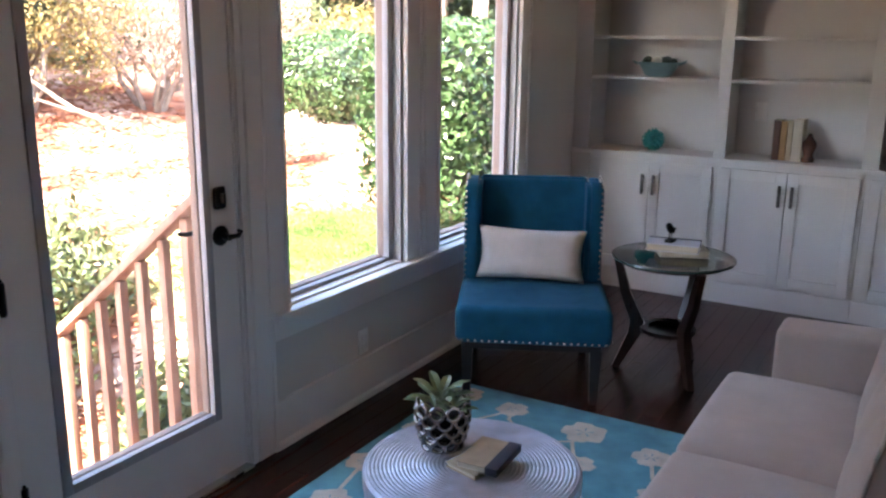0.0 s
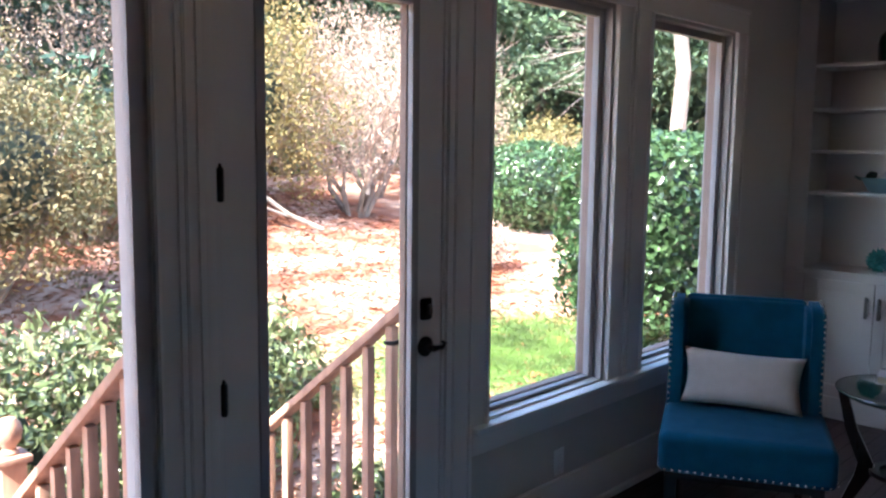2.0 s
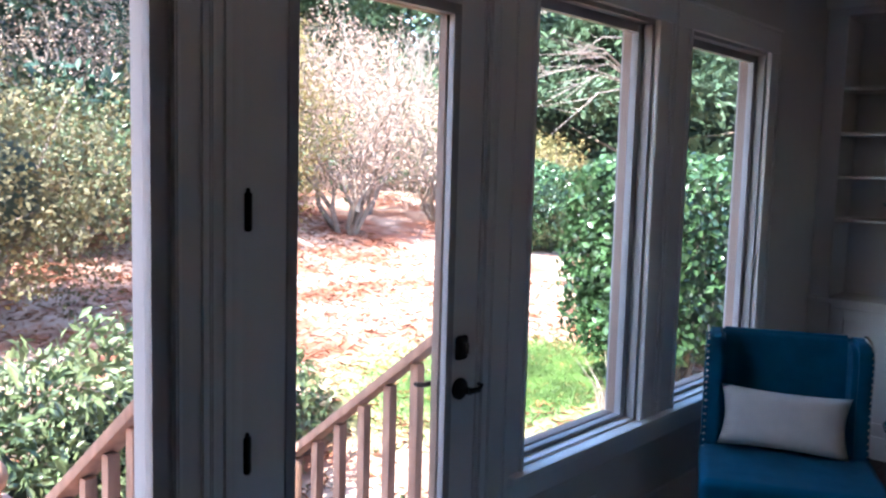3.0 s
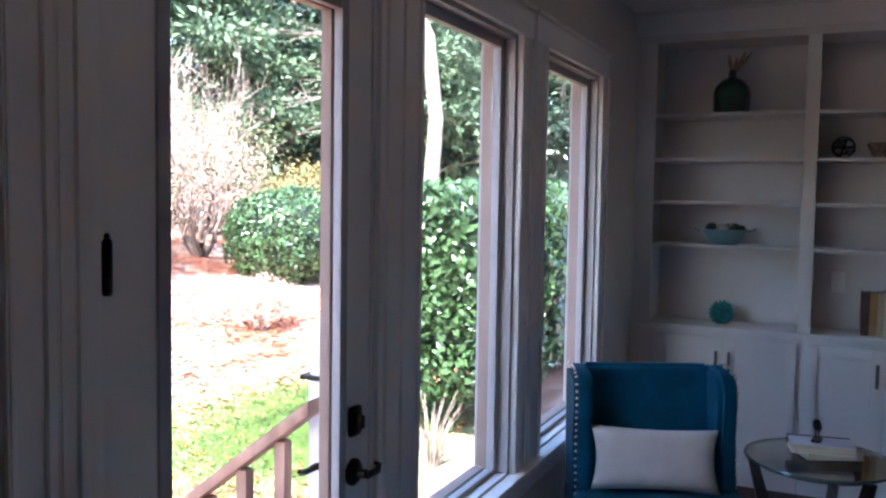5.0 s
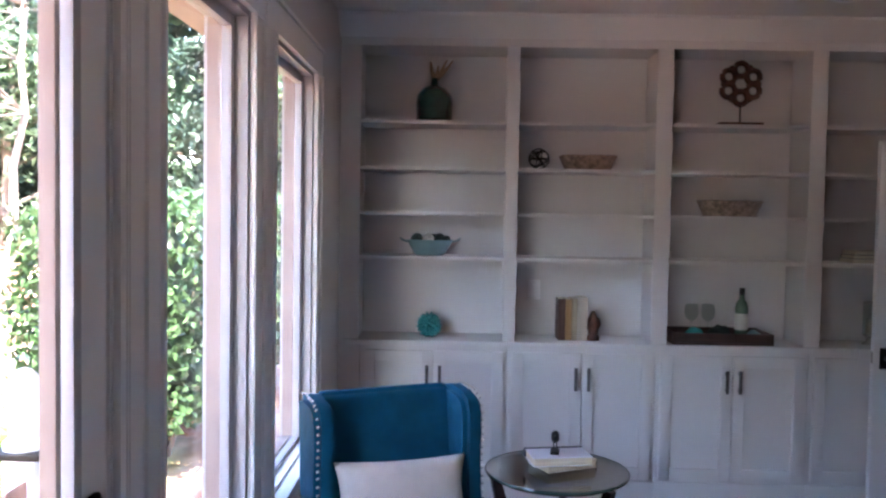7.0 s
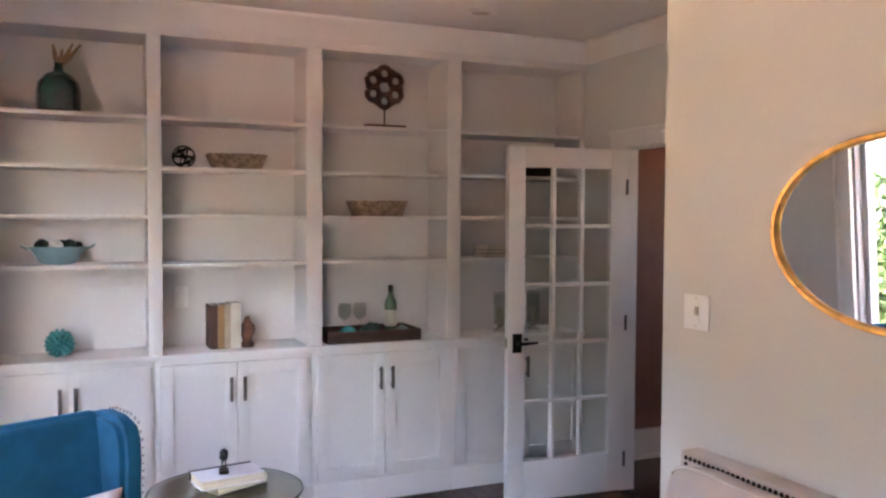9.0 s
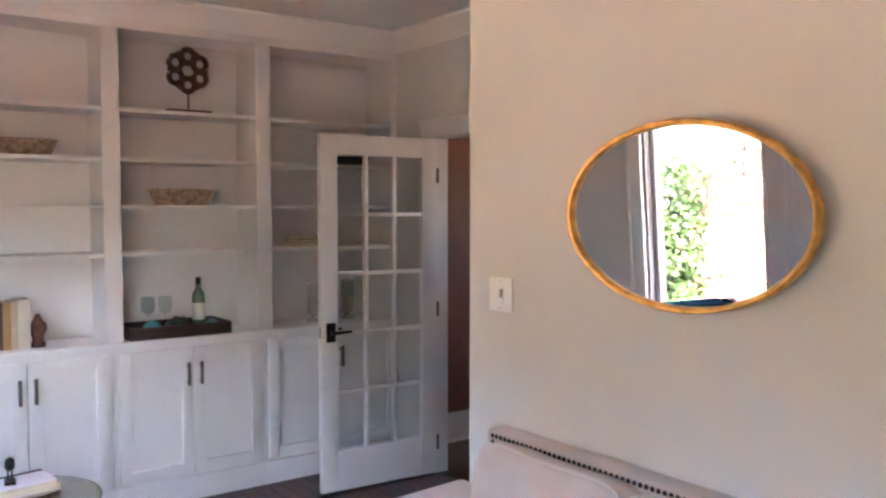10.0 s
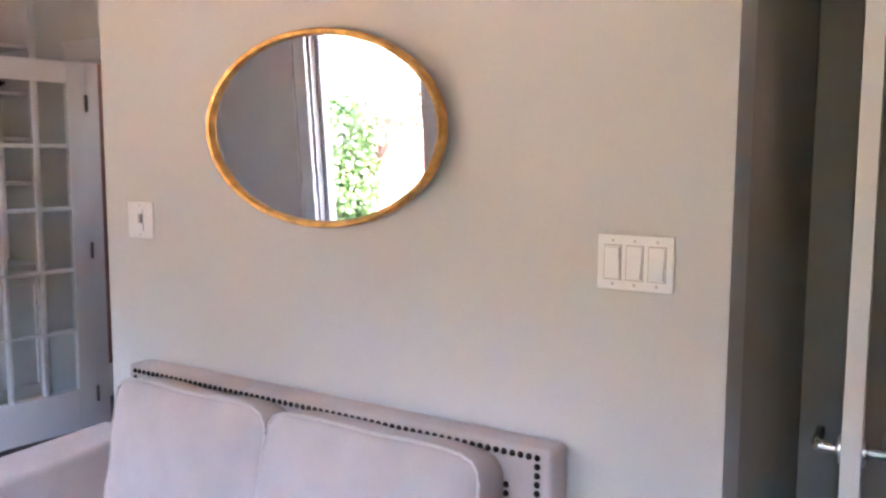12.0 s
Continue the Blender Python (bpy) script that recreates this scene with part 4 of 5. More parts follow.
# ---------- rug ----------
def rug():
    r = thing("area_rug", "aqua wool area rug with ivory blossom branches", "rug", kind="")
    part("field", box(0.30, 1.98, 0.05, 2.68, 0.0, 0.011, 0.004), M_RUG, r)
    rng = random.Random(4)

    def flower(x, y, s, rot):
        bm = bmesh.new()
        n = 46
        ring = []
        for i in range(n):
            a = 2 * math.pi * i / n
            k = 0.80 + 0.20 * abs(math.cos(2.5 * (a + rot))) + 0.05 * math.sin(9 * a + rot)
            ring.append(bm.verts.new((x + s * k * math.cos(a), y + s * k * math.sin(a), 0.0125)))
        bm.faces.new(ring)
        f = part("flower", bm, M_RUGW, r, "ivory blossom motif", smooth=None)
        bm = bmesh.new()
        for j in range(5):
            a = rot + j * 2 * math.pi / 5
            w = a + 0.35
            q = [(0.04, a), (0.34, a - 0.10), (0.42, a), (0.34, a + 0.10)]
            bm.faces.new([bm.verts.new((x + s * rr * math.cos(t), y + s * rr * math.sin(t), 0.0135)) for rr, t in q])
        part("stamen", bm, M_RUG, f, smooth=None)

    def branch(pts, w):
        bm = bmesh.new()
        left, right = [], []
        for i, p in enumerate(pts):
            a, b = pts[max(i - 1, 0)], pts[min(i + 1, len(pts) - 1)]
            d = Vector((b[0] - a[0], b[1] - a[1])).normalized()
            n = Vector((-d.y, d.x)) * w / 2
            left.append(bm.verts.new((p[0] + n.x, p[1] + n.y, 0.0120)))
            right.append(bm.verts.new((p[0] - n.x, p[1] - n.y, 0.0120)))
        for i in range(len(pts) - 1):
            bm.faces.new((left[i], right[i], right[i + 1], left[i + 1]))
        part("branch_motif", bm, M_RUGW, r, smooth=None)
    spots = [(0.40, 2.56, 0.085), (0.66, 2.52, 0.075), (1.02, 2.47, 0.10), (0.86, 2.27, 0.075), (1.10, 2.20, 0.07), (1.33, 2.40, 0.08), (1.45, 2.10, 0.09),
             (0.38, 1.78, 0.08), (0.44, 1.48, 0.085), (0.40, 2.14, 0.07), (1.25, 1.88, 0.08), (1.60, 1.72, 0.08), (0.55, 1.02, 0.09), (0.40, 0.70, 0.08), (0.8, 0.62, 0.09),
             (1.2, 0.7, 0.08), (1.5, 1.1, 0.09), (1.6, 0.5, 0.08), (1.0, 0.3, 0.08), (0.5, 0.3, 0.08), (1.72, 2.5, 0.08)]
    for x, y, s in spots:
        flower(x, y, s, rng.uniform(0, 1.2))
    for pts in ([(1.02, 2.47), (1.01, 2.36), (1.05, 2.27), (1.10, 2.20), (1.17, 2.02), (1.25, 1.88)], [(0.86, 2.27), (0.95, 2.33), (1.01, 2.37)], [(0.66, 2.52), (0.69, 2.42), (0.78, 2.33), (0.86, 2.27)],
                [(0.66, 2.52), (0.62, 2.43), (0.54, 2.30), (0.40, 2.14), (0.37, 1.96), (0.38, 1.78), (0.44, 1.48)], [(1.33, 2.40), (1.38, 2.25), (1.45, 2.10), (1.55, 1.9), (1.60, 1.72)],
                [(0.44, 1.48), (0.45, 1.25), (0.55, 1.02), (0.48, 0.86), (0.40, 0.70)], [(0.8, 0.62), (0.95, 0.5), (1.0, 0.3)], [(1.5, 1.1), (1.4, 0.9), (1.2, 0.7), (1.0, 0.62), (0.8, 0.62)]):
        branch(pts, 0.016)


rug()


# ---------- drum table with plant and books ----------
def drum_table():
    t = thing("coffee_table", "round pewter-coloured drum table with concentric ridges", "coffee table", (1.12, 1.285, 0.0115), 0)
    h, R = 0.42, 0.315
    prof = [(0.0001, h)]
    k = 0
    r = 0.012
    while r < R - 0.012:
        prof.append((r, h + (0.0014 if k % 2 else -0.0005)))
        r += 0.0058
        k += 1
    prof += [(R - 0.008, h), (R, h - 0.008), (R, h - 0.05)]
    part("top", lathe(list(reversed(prof)), 72), M_DRUM, t, smooth=20)
    part("side", lathe([(R - 0.03, 0.0), (R - 0.006, 0.012), (R - 0.004, h - 0.05), (R - 0.02, h - 0.05)], 72), M_DRUM, t)


drum_table()
TZ = 0.0115 + 0.422


def planter():
    p = thing("succulent_planter", "succulent in a pierced dark chrome pot", "potted plant", (0.985, 1.345, TZ), 0)
    prof = [(0.042, 0.0), (0.055, 0.012), (0.070, 0.06), (0.077, 0.10), (0.078, 0.135), (0.074, 0.145)]
    part("liner", lathe([(0.040, 0.004), (0.060, 0.05), (0.068, 0.12), (0.0001, 0.125)], 28), M_BLACK, p)
    n = 10
    for j, z in enumerate((0.018, 0.045, 0.073, 0.101, 0.128)):
        rr = np.interp(z, [q[1] for q in prof], [q[0] for q in prof])
        for i in range(n):
            a = 2 * math.pi * (i + 0.5 * (j % 2)) / n
            bm = bmesh.new()
            R, r = 0.0185, 0.0065
            m = Matrix.Translation((rr * math.cos(a), rr * math.sin(a), z)) @ Matrix.Rotation(a, 4, "Z") @ Matrix.Rotation(radians(80), 4, "Y")
            rings = []
            for u in range(12):
                t = 2 * math.pi * u / 12
                rings.append([bm.verts.new(m @ Vector(((R + r * math.cos(2 * math.pi * v / 6)) * math.cos(t), (R * 1.15 + r * math.cos(2 * math.pi * v / 6)) * math.sin(t), r * math.sin(2 * math.pi * v / 6)))) for v in range(6)])
            for u in range(12):
                a2, b2 = rings[u], rings[(u + 1) % 12]
                for v in range(6):
                    bm.faces.new((a2[v], b2[v], b2[(v + 1) % 6], a2[(v + 1) % 6]))
            part("ring", bm, M_CHROME, p, smooth=180)
    rng = random.Random(7)

    def rosette(cx, cy, z, count, length, up):
        for k in range(count):
            a = k * 2.4 + rng.uniform(-0.2, 0.2)
            tilt = up * (1 - k / count) + rng.uniform(-0.1, 0.1)
            bm = bmesh.new()
            pts = []
            for i in range(6):
                s = i / 5
                e = tilt * (1 - 0.45 * s)
                rad = length * s * math.cos(e)
                zz = z + length * s * math.sin(e)
                w = length * 0.14 * math.sin(math.pi * min(1, 0.18 + 0.82 * (1 - s))) * (1.0 if s < 0.95 else 0.2)
                pts.append((rad, zz, w))
            L, C, Rr = [], [], []
            ca, sa = math.cos(a), math.sin(a)
            for rad, zz, w in pts:
                L.append(bm.verts.new((cx + rad * ca - w * sa, cy + rad * sa + w * ca, zz + w * 0.35)))
                C.append(bm.verts.new((cx + rad * ca, cy + rad * sa, zz - 0.002)))
                Rr.append(bm.verts.new((cx + rad * ca + w * sa, cy + rad * sa - w * ca, zz + w * 0.35)))
            for i in range(5):
                bm.faces.new((L[i], C[i], C[i + 1], L[i + 1]))
                bm.faces.new((C[i], Rr[i], Rr[i + 1], C[i + 1]))
            part("leaf", bm, M_SUCC, p, "pointed pale green leaf")
    rosette(-0.02, 0.015, 0.125, 13, 0.112, 1.4)
    rosette(0.042, -0.01, 0.125, 9, 0.075, 1.2)
    rosette(0.0, -0.045, 0.125, 7, 0.06, 1.0)


planter()
book("book", "small tan book on the drum table", 0.115, 0.155, 0.016, M_TAN, (1.215, 1.350, TZ), 165, "books on the drum table")
book("book", "tan paper book with a navy spine, stacked askew", 0.125, 0.175, 0.022, M_TAN, (1.222, 1.395, TZ + 0.0165), 183, "books on the drum table")
navy_book = bpy.data.objects["book.003"]
part("spine_cloth", box(-0.001, 0.036, -0.001, 0.176, 0.0005, 0.0235, 0.001), M_NAVY, navy_book, "navy cloth spine")


# ---------- sofa ----------
def sofa():
    s = thing("sofa", "beige linen two-seat sofa with dark nailhead trim", "sofa")
    xb, y0, y1 = 2.322, 0.76, 2.12
    bm = box(2.24, xb, y0, y1, 0.14, 0.952, 0.016, seg=3)
    part("backrest", bm, M_LINEN, s, smooth=60)
    xf = 2.2395
    edge = 0.032
    pts = along((xf, y0 + edge, 0.934), (xf, y1 - edge, 0.934), 0.0195)
    pts += along((xf, y0 + edge, 0.934), (xf, y0 + edge, 0.55), 0.0195) + along((xf, y1 - edge, 0.934), (xf, y1 - edge, 0.55), 0.0195)
    nail_row("nailhead_trim", pts, 0.0075, s, M_DNAIL, (-1, 0, 0))
    e2 = 0.105
    pts = along((xf, y0 + e2, 0.862), (xf, y1 - e2, 0.862), 0.0195)
    pts += along((xf, y0 + e2, 0.862), (xf, y0 + e2, 0.55), 0.0195)
    nail_row("nailhead_trim", pts, 0.0075, s, M_DNAIL, (-1, 0, 0))
    part("base", box(1.66, 2.24, y0 - 0.10, y1 + 0.10, 0.13, 0.36, 0.02), M_LINEN, s)
    for a, b in ((y0 - 0.15, y0 - 0.002), (y1 + 0.025, y1 + 0.20)):
        bm = box(1.775, 2.30, a, b, 0.13, 0.718, 0.022, seg=3)
        for v in bm.verts:
            if v.co.z > 0.5:
                v.co.z += 0.022 * (v.co.x - 2.0) / 0.5
        part("armrest", bm, M_LINEN, s, smooth=60)
    mid = 1.478
    for k, (a, b) in enumerate(((y0 + 0.01, mid - 0.004), (mid + 0.004, y1 + 0.02))):
        bm = box(1.64, 2.20, a, b, 0.362, 0.545, 0.04, seg=4)
        bmesh.ops.subdivide_edges(bm, edges=[e for e in bm.edges if e.calc_length() > 0.2], cuts=7, use_grid_fill=True)
        for v in bm.verts:
            if v.co.z > 0.52:
                u, w = (v.co.x - 1.615) / 0.5, (v.co.y - a) / (b - a)
                v.co.z += 0.028 * math.sin(math.pi * min(max(u, 0), 1)) ** 0.5 * math.sin(math.pi * min(max(w, 0), 1)) ** 0.5
        part("seat_cushion", bm, M_LINEN, s, smooth=80)
    for k, (a, b) in enumerate(((0.872, mid - 0.002), (mid + 0.002, 2.04))):
        w, h = b - a, 0.40
        bm, loop = box_cushion(h, w, 0.105, 0.035, 5 + k)
        m = pose(2.168, (a + b) / 2, 0.742, 0, -80, 0)
        bmesh.ops.transform(bm, matrix=m, verts=bm.verts)
        cu = part("back_cushion", bm, M_LINEN, s, smooth=70)
        loop = [m @ q for q in loop]
        part("piping", tube(loop, 0.0045, 6), M_PIPE, cu, "cream welt piping")
    for x in (1.76, 2.24):
        for y in (y0 - 0.10, y1 + 0.12):
            part("foot", lathe([(0.018, 0), (0.026, 0.13)], 4, at=(x, y, 0.0)), M_BLACK, s, "dark tapered foot")


sofa()


# ---------- mirror ----------
MIRROR_LEAN, MIRROR_TURN = 2.4, -2.0


def mirror():
    m = thing("oval_mirror", "oval wall mirror in an antique gold frame", "mirror", (XE - 0.002, 1.455, 1.618), 0)
    m.matrix_world = pose(XE - 0.013, 1.449, 1.618, 0, -MIRROR_LEAN, MIRROR_TURN)
    A, B = 0.393, 0.243
    bm = bmesh.new()
    n, prof = 96, [(-0.017, 0.0), (-0.017, 0.014), (-0.013, 0.023), (-0.004, 0.025), (0.0, 0.019), (0.0, 0.0)]
    rings = []
    for i in range(n):
        t = 2 * math.pi * i / n
        nx, nz = math.cos(t) / A, math.sin(t) / B
        l = math.hypot(nx, nz)
        nx, nz = nx / l, nz / l
        rings.append([bm.verts.new((-d, A * math.cos(t) + o * nx, B * math.sin(t) + o * nz)) for o, d in prof])
    for i in range(n):
        a, b = rings[i], rings[(i + 1) % n]
        for k in range(len(prof)):
            bm.faces.new((a[k], a[(k + 1) % len(prof)], b[(k + 1) % len(prof)], b[k]))
    bmesh.ops.recalc_face_normals(bm, faces=bm.faces)
    part("frame", bm, M_GOLD, m, "antique gold leaf frame", smooth=40)
    bm = bmesh.new()
    fr = [bm.verts.new((-0.010, (A - 0.017) * math.cos(2 * math.pi * i / n), (B - 0.017) * math.sin(2 * math.pi * i / n))) for i in range(n)]
    bk_ = [bm.verts.new((-0.002, v.co.y, v.co.z)) for v in fr]
    bm.faces.new(fr)
    bm.faces.new(list(reversed(bk_)))
    for i in range(n):
        bm.faces.new((fr[i], bk_[i], bk_[(i + 1) % n], fr[(i + 1) % n]))
    bmesh.ops.recalc_face_normals(bm, faces=bm.faces)
    part("mirror_glass", bm, M_MIRROR, m, "silvered mirror glass")


mirror()


# ---------- things on the shelves ----------
def put(ob, x, y, z, rz=0):
    ob.matrix_world = pose(x, y, z, 0, 0, rz)
    return ob


def urchin(x, y, z, s=0.07):
    bm = bmesh.new()
    rng = random.Random(2)
    bmesh.ops.create_icosphere(bm, subdivisions=2, radius=s * 0.72)
    for k in range(70):
        u = (k + 0.5) / 70
        ph, th = math.acos(1 - 2 * u), k * 2.39996
        d = Vector((math.sin(ph) * math.cos(th), math.sin(ph) * math.sin(th), math.cos(ph)))
        tube([d * s * 0.65, d * s * 0.9, d * s * rng.uniform(0.98, 1.08)], [s * 0.17, s * 0.13, s * 0.07], 6, bm=bm)
    put(solid("coral_ornament", bm, M_AQUA, "aqua ceramic artichoke-like ornament on the worktop", "ornament", smooth=50), x, y, z + s * 0.97)


urchin(0.517, 4.84, CTOP, 0.072)


def dish(x, y, z):
    d = thing("handled_bowl", "blue-grey oval ceramic bowl with handles and moss balls", "bowl", (x, y, z), 0)
    bm = lathe([(0.055, 0.0), (0.072, 0.01), (0.108, 0.085), (0.112, 0.092), (0.104, 0.090), (0.066, 0.016), (0.0001, 0.014)], 36)
    for v in bm.verts:
        v.co.x *= 1.25
        v.co.y *= 0.8
    part("bowl", bm, M_BOWL, d, smooth=40)
    for s in (-1, 1):
        part("handle", tube([(s * 0.132, -0.02, 0.078), (s * 0.165, -0.015, 0.092), (s * 0.172, 0, 0.10), (s * 0.165, 0.015, 0.092), (s * 0.132, 0.02, 0.078)], 0.006, 8), M_BOWL, d)
    for bx, by, r, m in ((-0.075, 0.0, 0.038, M_BALLD), (-0.01, -0.015, 0.036, M_BALLW), (0.055, 0.0, 0.038, M_BALLD), (0.095, 0.005, 0.026, M_BALLD), (0.02, 0.04, 0.034, M_BALLD)):
        bm = bmesh.new()
        bmesh.ops.create_icosphere(bm, subdivisions=3, radius=r)
        for v in bm.verts:
            v.co *= 1 + 0.08 * noise.noise(v.co * 60)
        bmesh.ops.translate(bm, verts=bm.verts, vec=(bx, by, 0.092))
        b = solid("moss_ball", bm, m, "decorative moss ball in the bowl", "ornament", group="balls in the bowl", smooth=60)
        put(b, x, y, z)


dish(0.513, 4.86, SHELF_Z[0])


def vase(x, y, z):
    v = thing("glass_demijohn", "squat dark green glass bottle vase with dried stems", "vase", (x, y, z), 0)
    part("bottle", lathe([(0.084, 0), (0.103, 0.012), (0.106, 0.11), (0.098, 0.155), (0.064, 0.195), (0.024, 0.215), (0.019, 0.25), (0.023, 0.255)], 36), M_GREENG, v, smooth=50)
    rng = random.Random(5)
    for k, (dx, dy, h) in enumerate(((-0.025, 0.0, 0.13), (0.07, 0.0, 0.14), (0.105, -0.01, 0.135), (0.02, 0.02, 0.11))):
        part("dried_stem", tube([(0, 0, 0.22), (dx * 0.5, dy * 0.5, 0.22 + h * 0.5), (dx, dy, 0.22 + h)], [0.003, 0.013, 0.005], 6), M_REED, v, "pale brown pampas stem")


vase(0.525, 4.87, SHELF_Z[3])


def wire_ball(x, y, z, r=0.058):
    bm = bmesh.new()
    for k in range(6):
        m = Matrix.Rotation(k * 1.1, 4, Vector((0.3 * k, 1 - 0.1 * k, 0.5)).normalized())
        pts = [m @ Vector((r * math.cos(t * math.pi / 12), r * math.sin(t * math.pi / 12), 0)) for t in range(25)]
        tube(pts, 0.0045, 5, bm=bm)
    put(solid("openwork_sphere", bm, M_IRON, "dark openwork metal sphere on a shelf", "ornament", smooth=60), x, y, z + r + 0.004)


wire_ball(1.136, 4.85, SHELF_Z[2])


def basket(x, y, z, sx, sy, sz, label):
    b = thing("seagrass_basket", label, "basket", (x, y, z), 0, "baskets on the shelves")
    rows = 7
    for k in range(rows):
        f = k / (rows - 1)
        bm = bmesh.new()
        pts = []
        gx, gy = sx * (0.40 + 0.10 * f), sy * (0.40 + 0.10 * f)
        for i in range(49):
            t = 2 * math.pi * i / 48
            p = 0.45
            cx, cy = math.cos(t), math.sin(t)
            pts.append((gx * abs(cx) ** p * (1 if cx > 0 else -1), gy * abs(cy) ** p * (1 if cy > 0 else -1), 0.008 + f * (sz - 0.014) + 0.0015 * math.sin(i * 2.1)))
        tube(pts, sz / rows * 0.62, 6, bm=bm)
        part("coil", bm, M_BASK, b, smooth=60)
    part("base", box(-sx * 0.40, sx * 0.40, -sy * 0.40, sy * 0.40, 0.001, 0.008), M_BASK, b)


basket(1.417, 4.85, SHELF_Z[2], 0.31, 0.20, 0.082, "low woven seagrass basket on a shelf")
basket(2.238, 4.85, SHELF_Z[1], 0.34, 0.20, 0.09, "low woven seagrass basket beside bare shelf")


def upright_book(x, y, z, w, d, h, cover, label):
    b = thing("shelf_book", label, "book", (x, y, z), 0, "upright books on the worktop")
    bm = box(0, 0.003, 0, d, 0, h, 0.001)
    box(w - 0.003, w, 0, d, 0, h, 0.001, bm=bm)
    box(0.003, w - 0.003, 0, 0.004, 0, h, 0.0015, bm=bm)
    part("cover", bm, cover, b)
    part("page_block", box(0.003, w - 0.003, 0.005, d - 0.003, 0.003, h - 0.003), M_PAGE, b)


xx = 1.262
for w, h, m, lab in ((0.040, 0.240, M_BRN, "dark brown hardback standing on the worktop"), (0.036, 0.238, M_OCHRE, "ochre hardback standing on the worktop"), (0.030, 0.242, M_TAN, "tan hardback standing on the worktop"),
                     (0.056, 0.25, M_CREAM, "thick cream hardback standing on the worktop")):
    upright_book(xx, 4.80, CTOP, w, 0.16, h, m, lab)
    xx += w + 0.002


def bust(x, y, z):
    bm = lathe([(0.036, 0), (0.038, 0.02), (0.026, 0.035), (0.030, 0.06), (0.044, 0.09), (0.040, 0.12), (0.022, 0.14), (0.016, 0.155), (0.010, 0.17), (0.0002, 0.172)], 24)
    for v in bm.verts:
        v.co.x *= 1 + 0.12 * noise.noise(v.co * 45)
    put(solid("bookend_ornament", bm, M_RUST, "dark turned bookend ornament beside the books", "ornament", smooth=50), x, y, z)


bust(1.468, 4.83, CTOP)


def flower_wheel(x, y, z):
    w = thing("metal_sculpture", "rusted iron flower-wheel sculpture on a stand", "sculpture", (x, y, z), 0)
    zc, R, r = 0.240, 0.080, 0.037
    for k in range(6):
        a = k * math.pi / 3 + math.pi / 6
        cx, cz = R * math.cos(a), zc + R * math.sin(a)
        pts = [(cx + r * math.cos(t * math.pi / 9), 0, cz + r * math.sin(t * math.pi / 9)) for t in range(19)]
        part("petal_ring", tube(pts, 0.0165, 7), M_RUST, w, smooth=60)
    for k in range(6):
        a = k * math.pi / 3
        part("spoke", tube([(0.036 * math.cos(a), 0, zc + 0.036 * math.sin(a)), (0.112 * math.cos(a), 0, zc + 0.118 * math.sin(a))], 0.014, 6), M_RUST, w, smooth=60)
    part("rod", tube([(0, 0, 0.01), (0, 0, 0.12)], 0.005, 8), M_IRON, w)
    part("base", box(-0.122, 0.122, -0.045, 0.045, 0, 0.018, 0.002), M_RUST, w)


flower_wheel(2.272, 4.82, SHELF_Z[3])


def tray(x, y, z):
    t = thing("serving_tray", "dark wooden serving tray on the worktop", "tray", (x, y, z), 0)
    sx, sy, h = 0.285, 0.15, 0.055
    part("base", box(-sx, sx, -sy, sy, 0, 0.012), M_TRAYW, t)
    for b in ((-sx, sx, -sy, -sy + 0.014), (-sx, sx, sy - 0.014, sy), (-sx, -sx + 0.014, -sy + 0.014, sy - 0.014), (sx - 0.014, sx, -sy + 0.014, sy - 0.014)):
        part("rim", box(b[0], b[1], b[2], b[3], 0.0125, h + 0.012, 0.003), M_TRAYW, t)


tray(2.187, 4.87, CTOP)
b = thing("wine_bottle", "green wine bottle with a cream label, standing in the tray", "bottle", (2.336, 4.88, CTOP + 0.013), 0)
part("glass", lathe([(0.034, 0), (0.037, 0.006), (0.037, 0.185), (0.033, 0.21), (0.016, 0.24), (0.014, 0.30), (0.0145, 0.30)], 28), M_BOTTLE, b, smooth=50)
part("label", lathe([(0.0375, 0.06), (0.0375, 0.155)], 28), M_LABEL, b, "cream paper label")
part("capsule", lathe([(0.0152, 0.25), (0.0155, 0.302), (0.0001, 0.303)], 20), M_IRON, b)
for gx in (2.046, 2.142):
    g = thing("wine_glass", "clear stemmed wine glass in the tray", "glass", (gx, 4.88, CTOP + 0.013), 0, "wine glasses")
    part("bowl", lathe([(0.004, 0.10), (0.034, 0.125), (0.040, 0.16), (0.033, 0.205), (0.0322, 0.205), (0.039, 0.16), (0.033, 0.127), (0.0002, 0.104)], 24), M_CLEAR, g)
    part("stem", lathe([(0.032, 0), (0.030, 0.003), (0.004, 0.007), (0.0035, 0.10)], 20), M_CLEAR, g)
rng = random.Random(3)
for k, (nx, c, r) in enumerate(((2.05, M_AQUA, 0.05), (2.19, M_BALLD, 0.06), (2.39, M_BOWL, 0.04))):
    bm = bmesh.new()
    bmesh.ops.create_icosphere(bm, subdivisions=3, radius=r)
    for v in bm.verts:
        v.co.z = max(0, v.co.z * 1.15 + 0.5 * r * noise.noise(v.co * 25) + 0.02)
        v.co.x *= 1.2
    put(solid("napkin", bm, c, ("aqua" if k == 0 else "dark green" if k == 1 else "pale blue") + " crumpled cloth napkin in the tray", "napkin", smooth=60), nx, 4.81, CTOP + 0.0135)


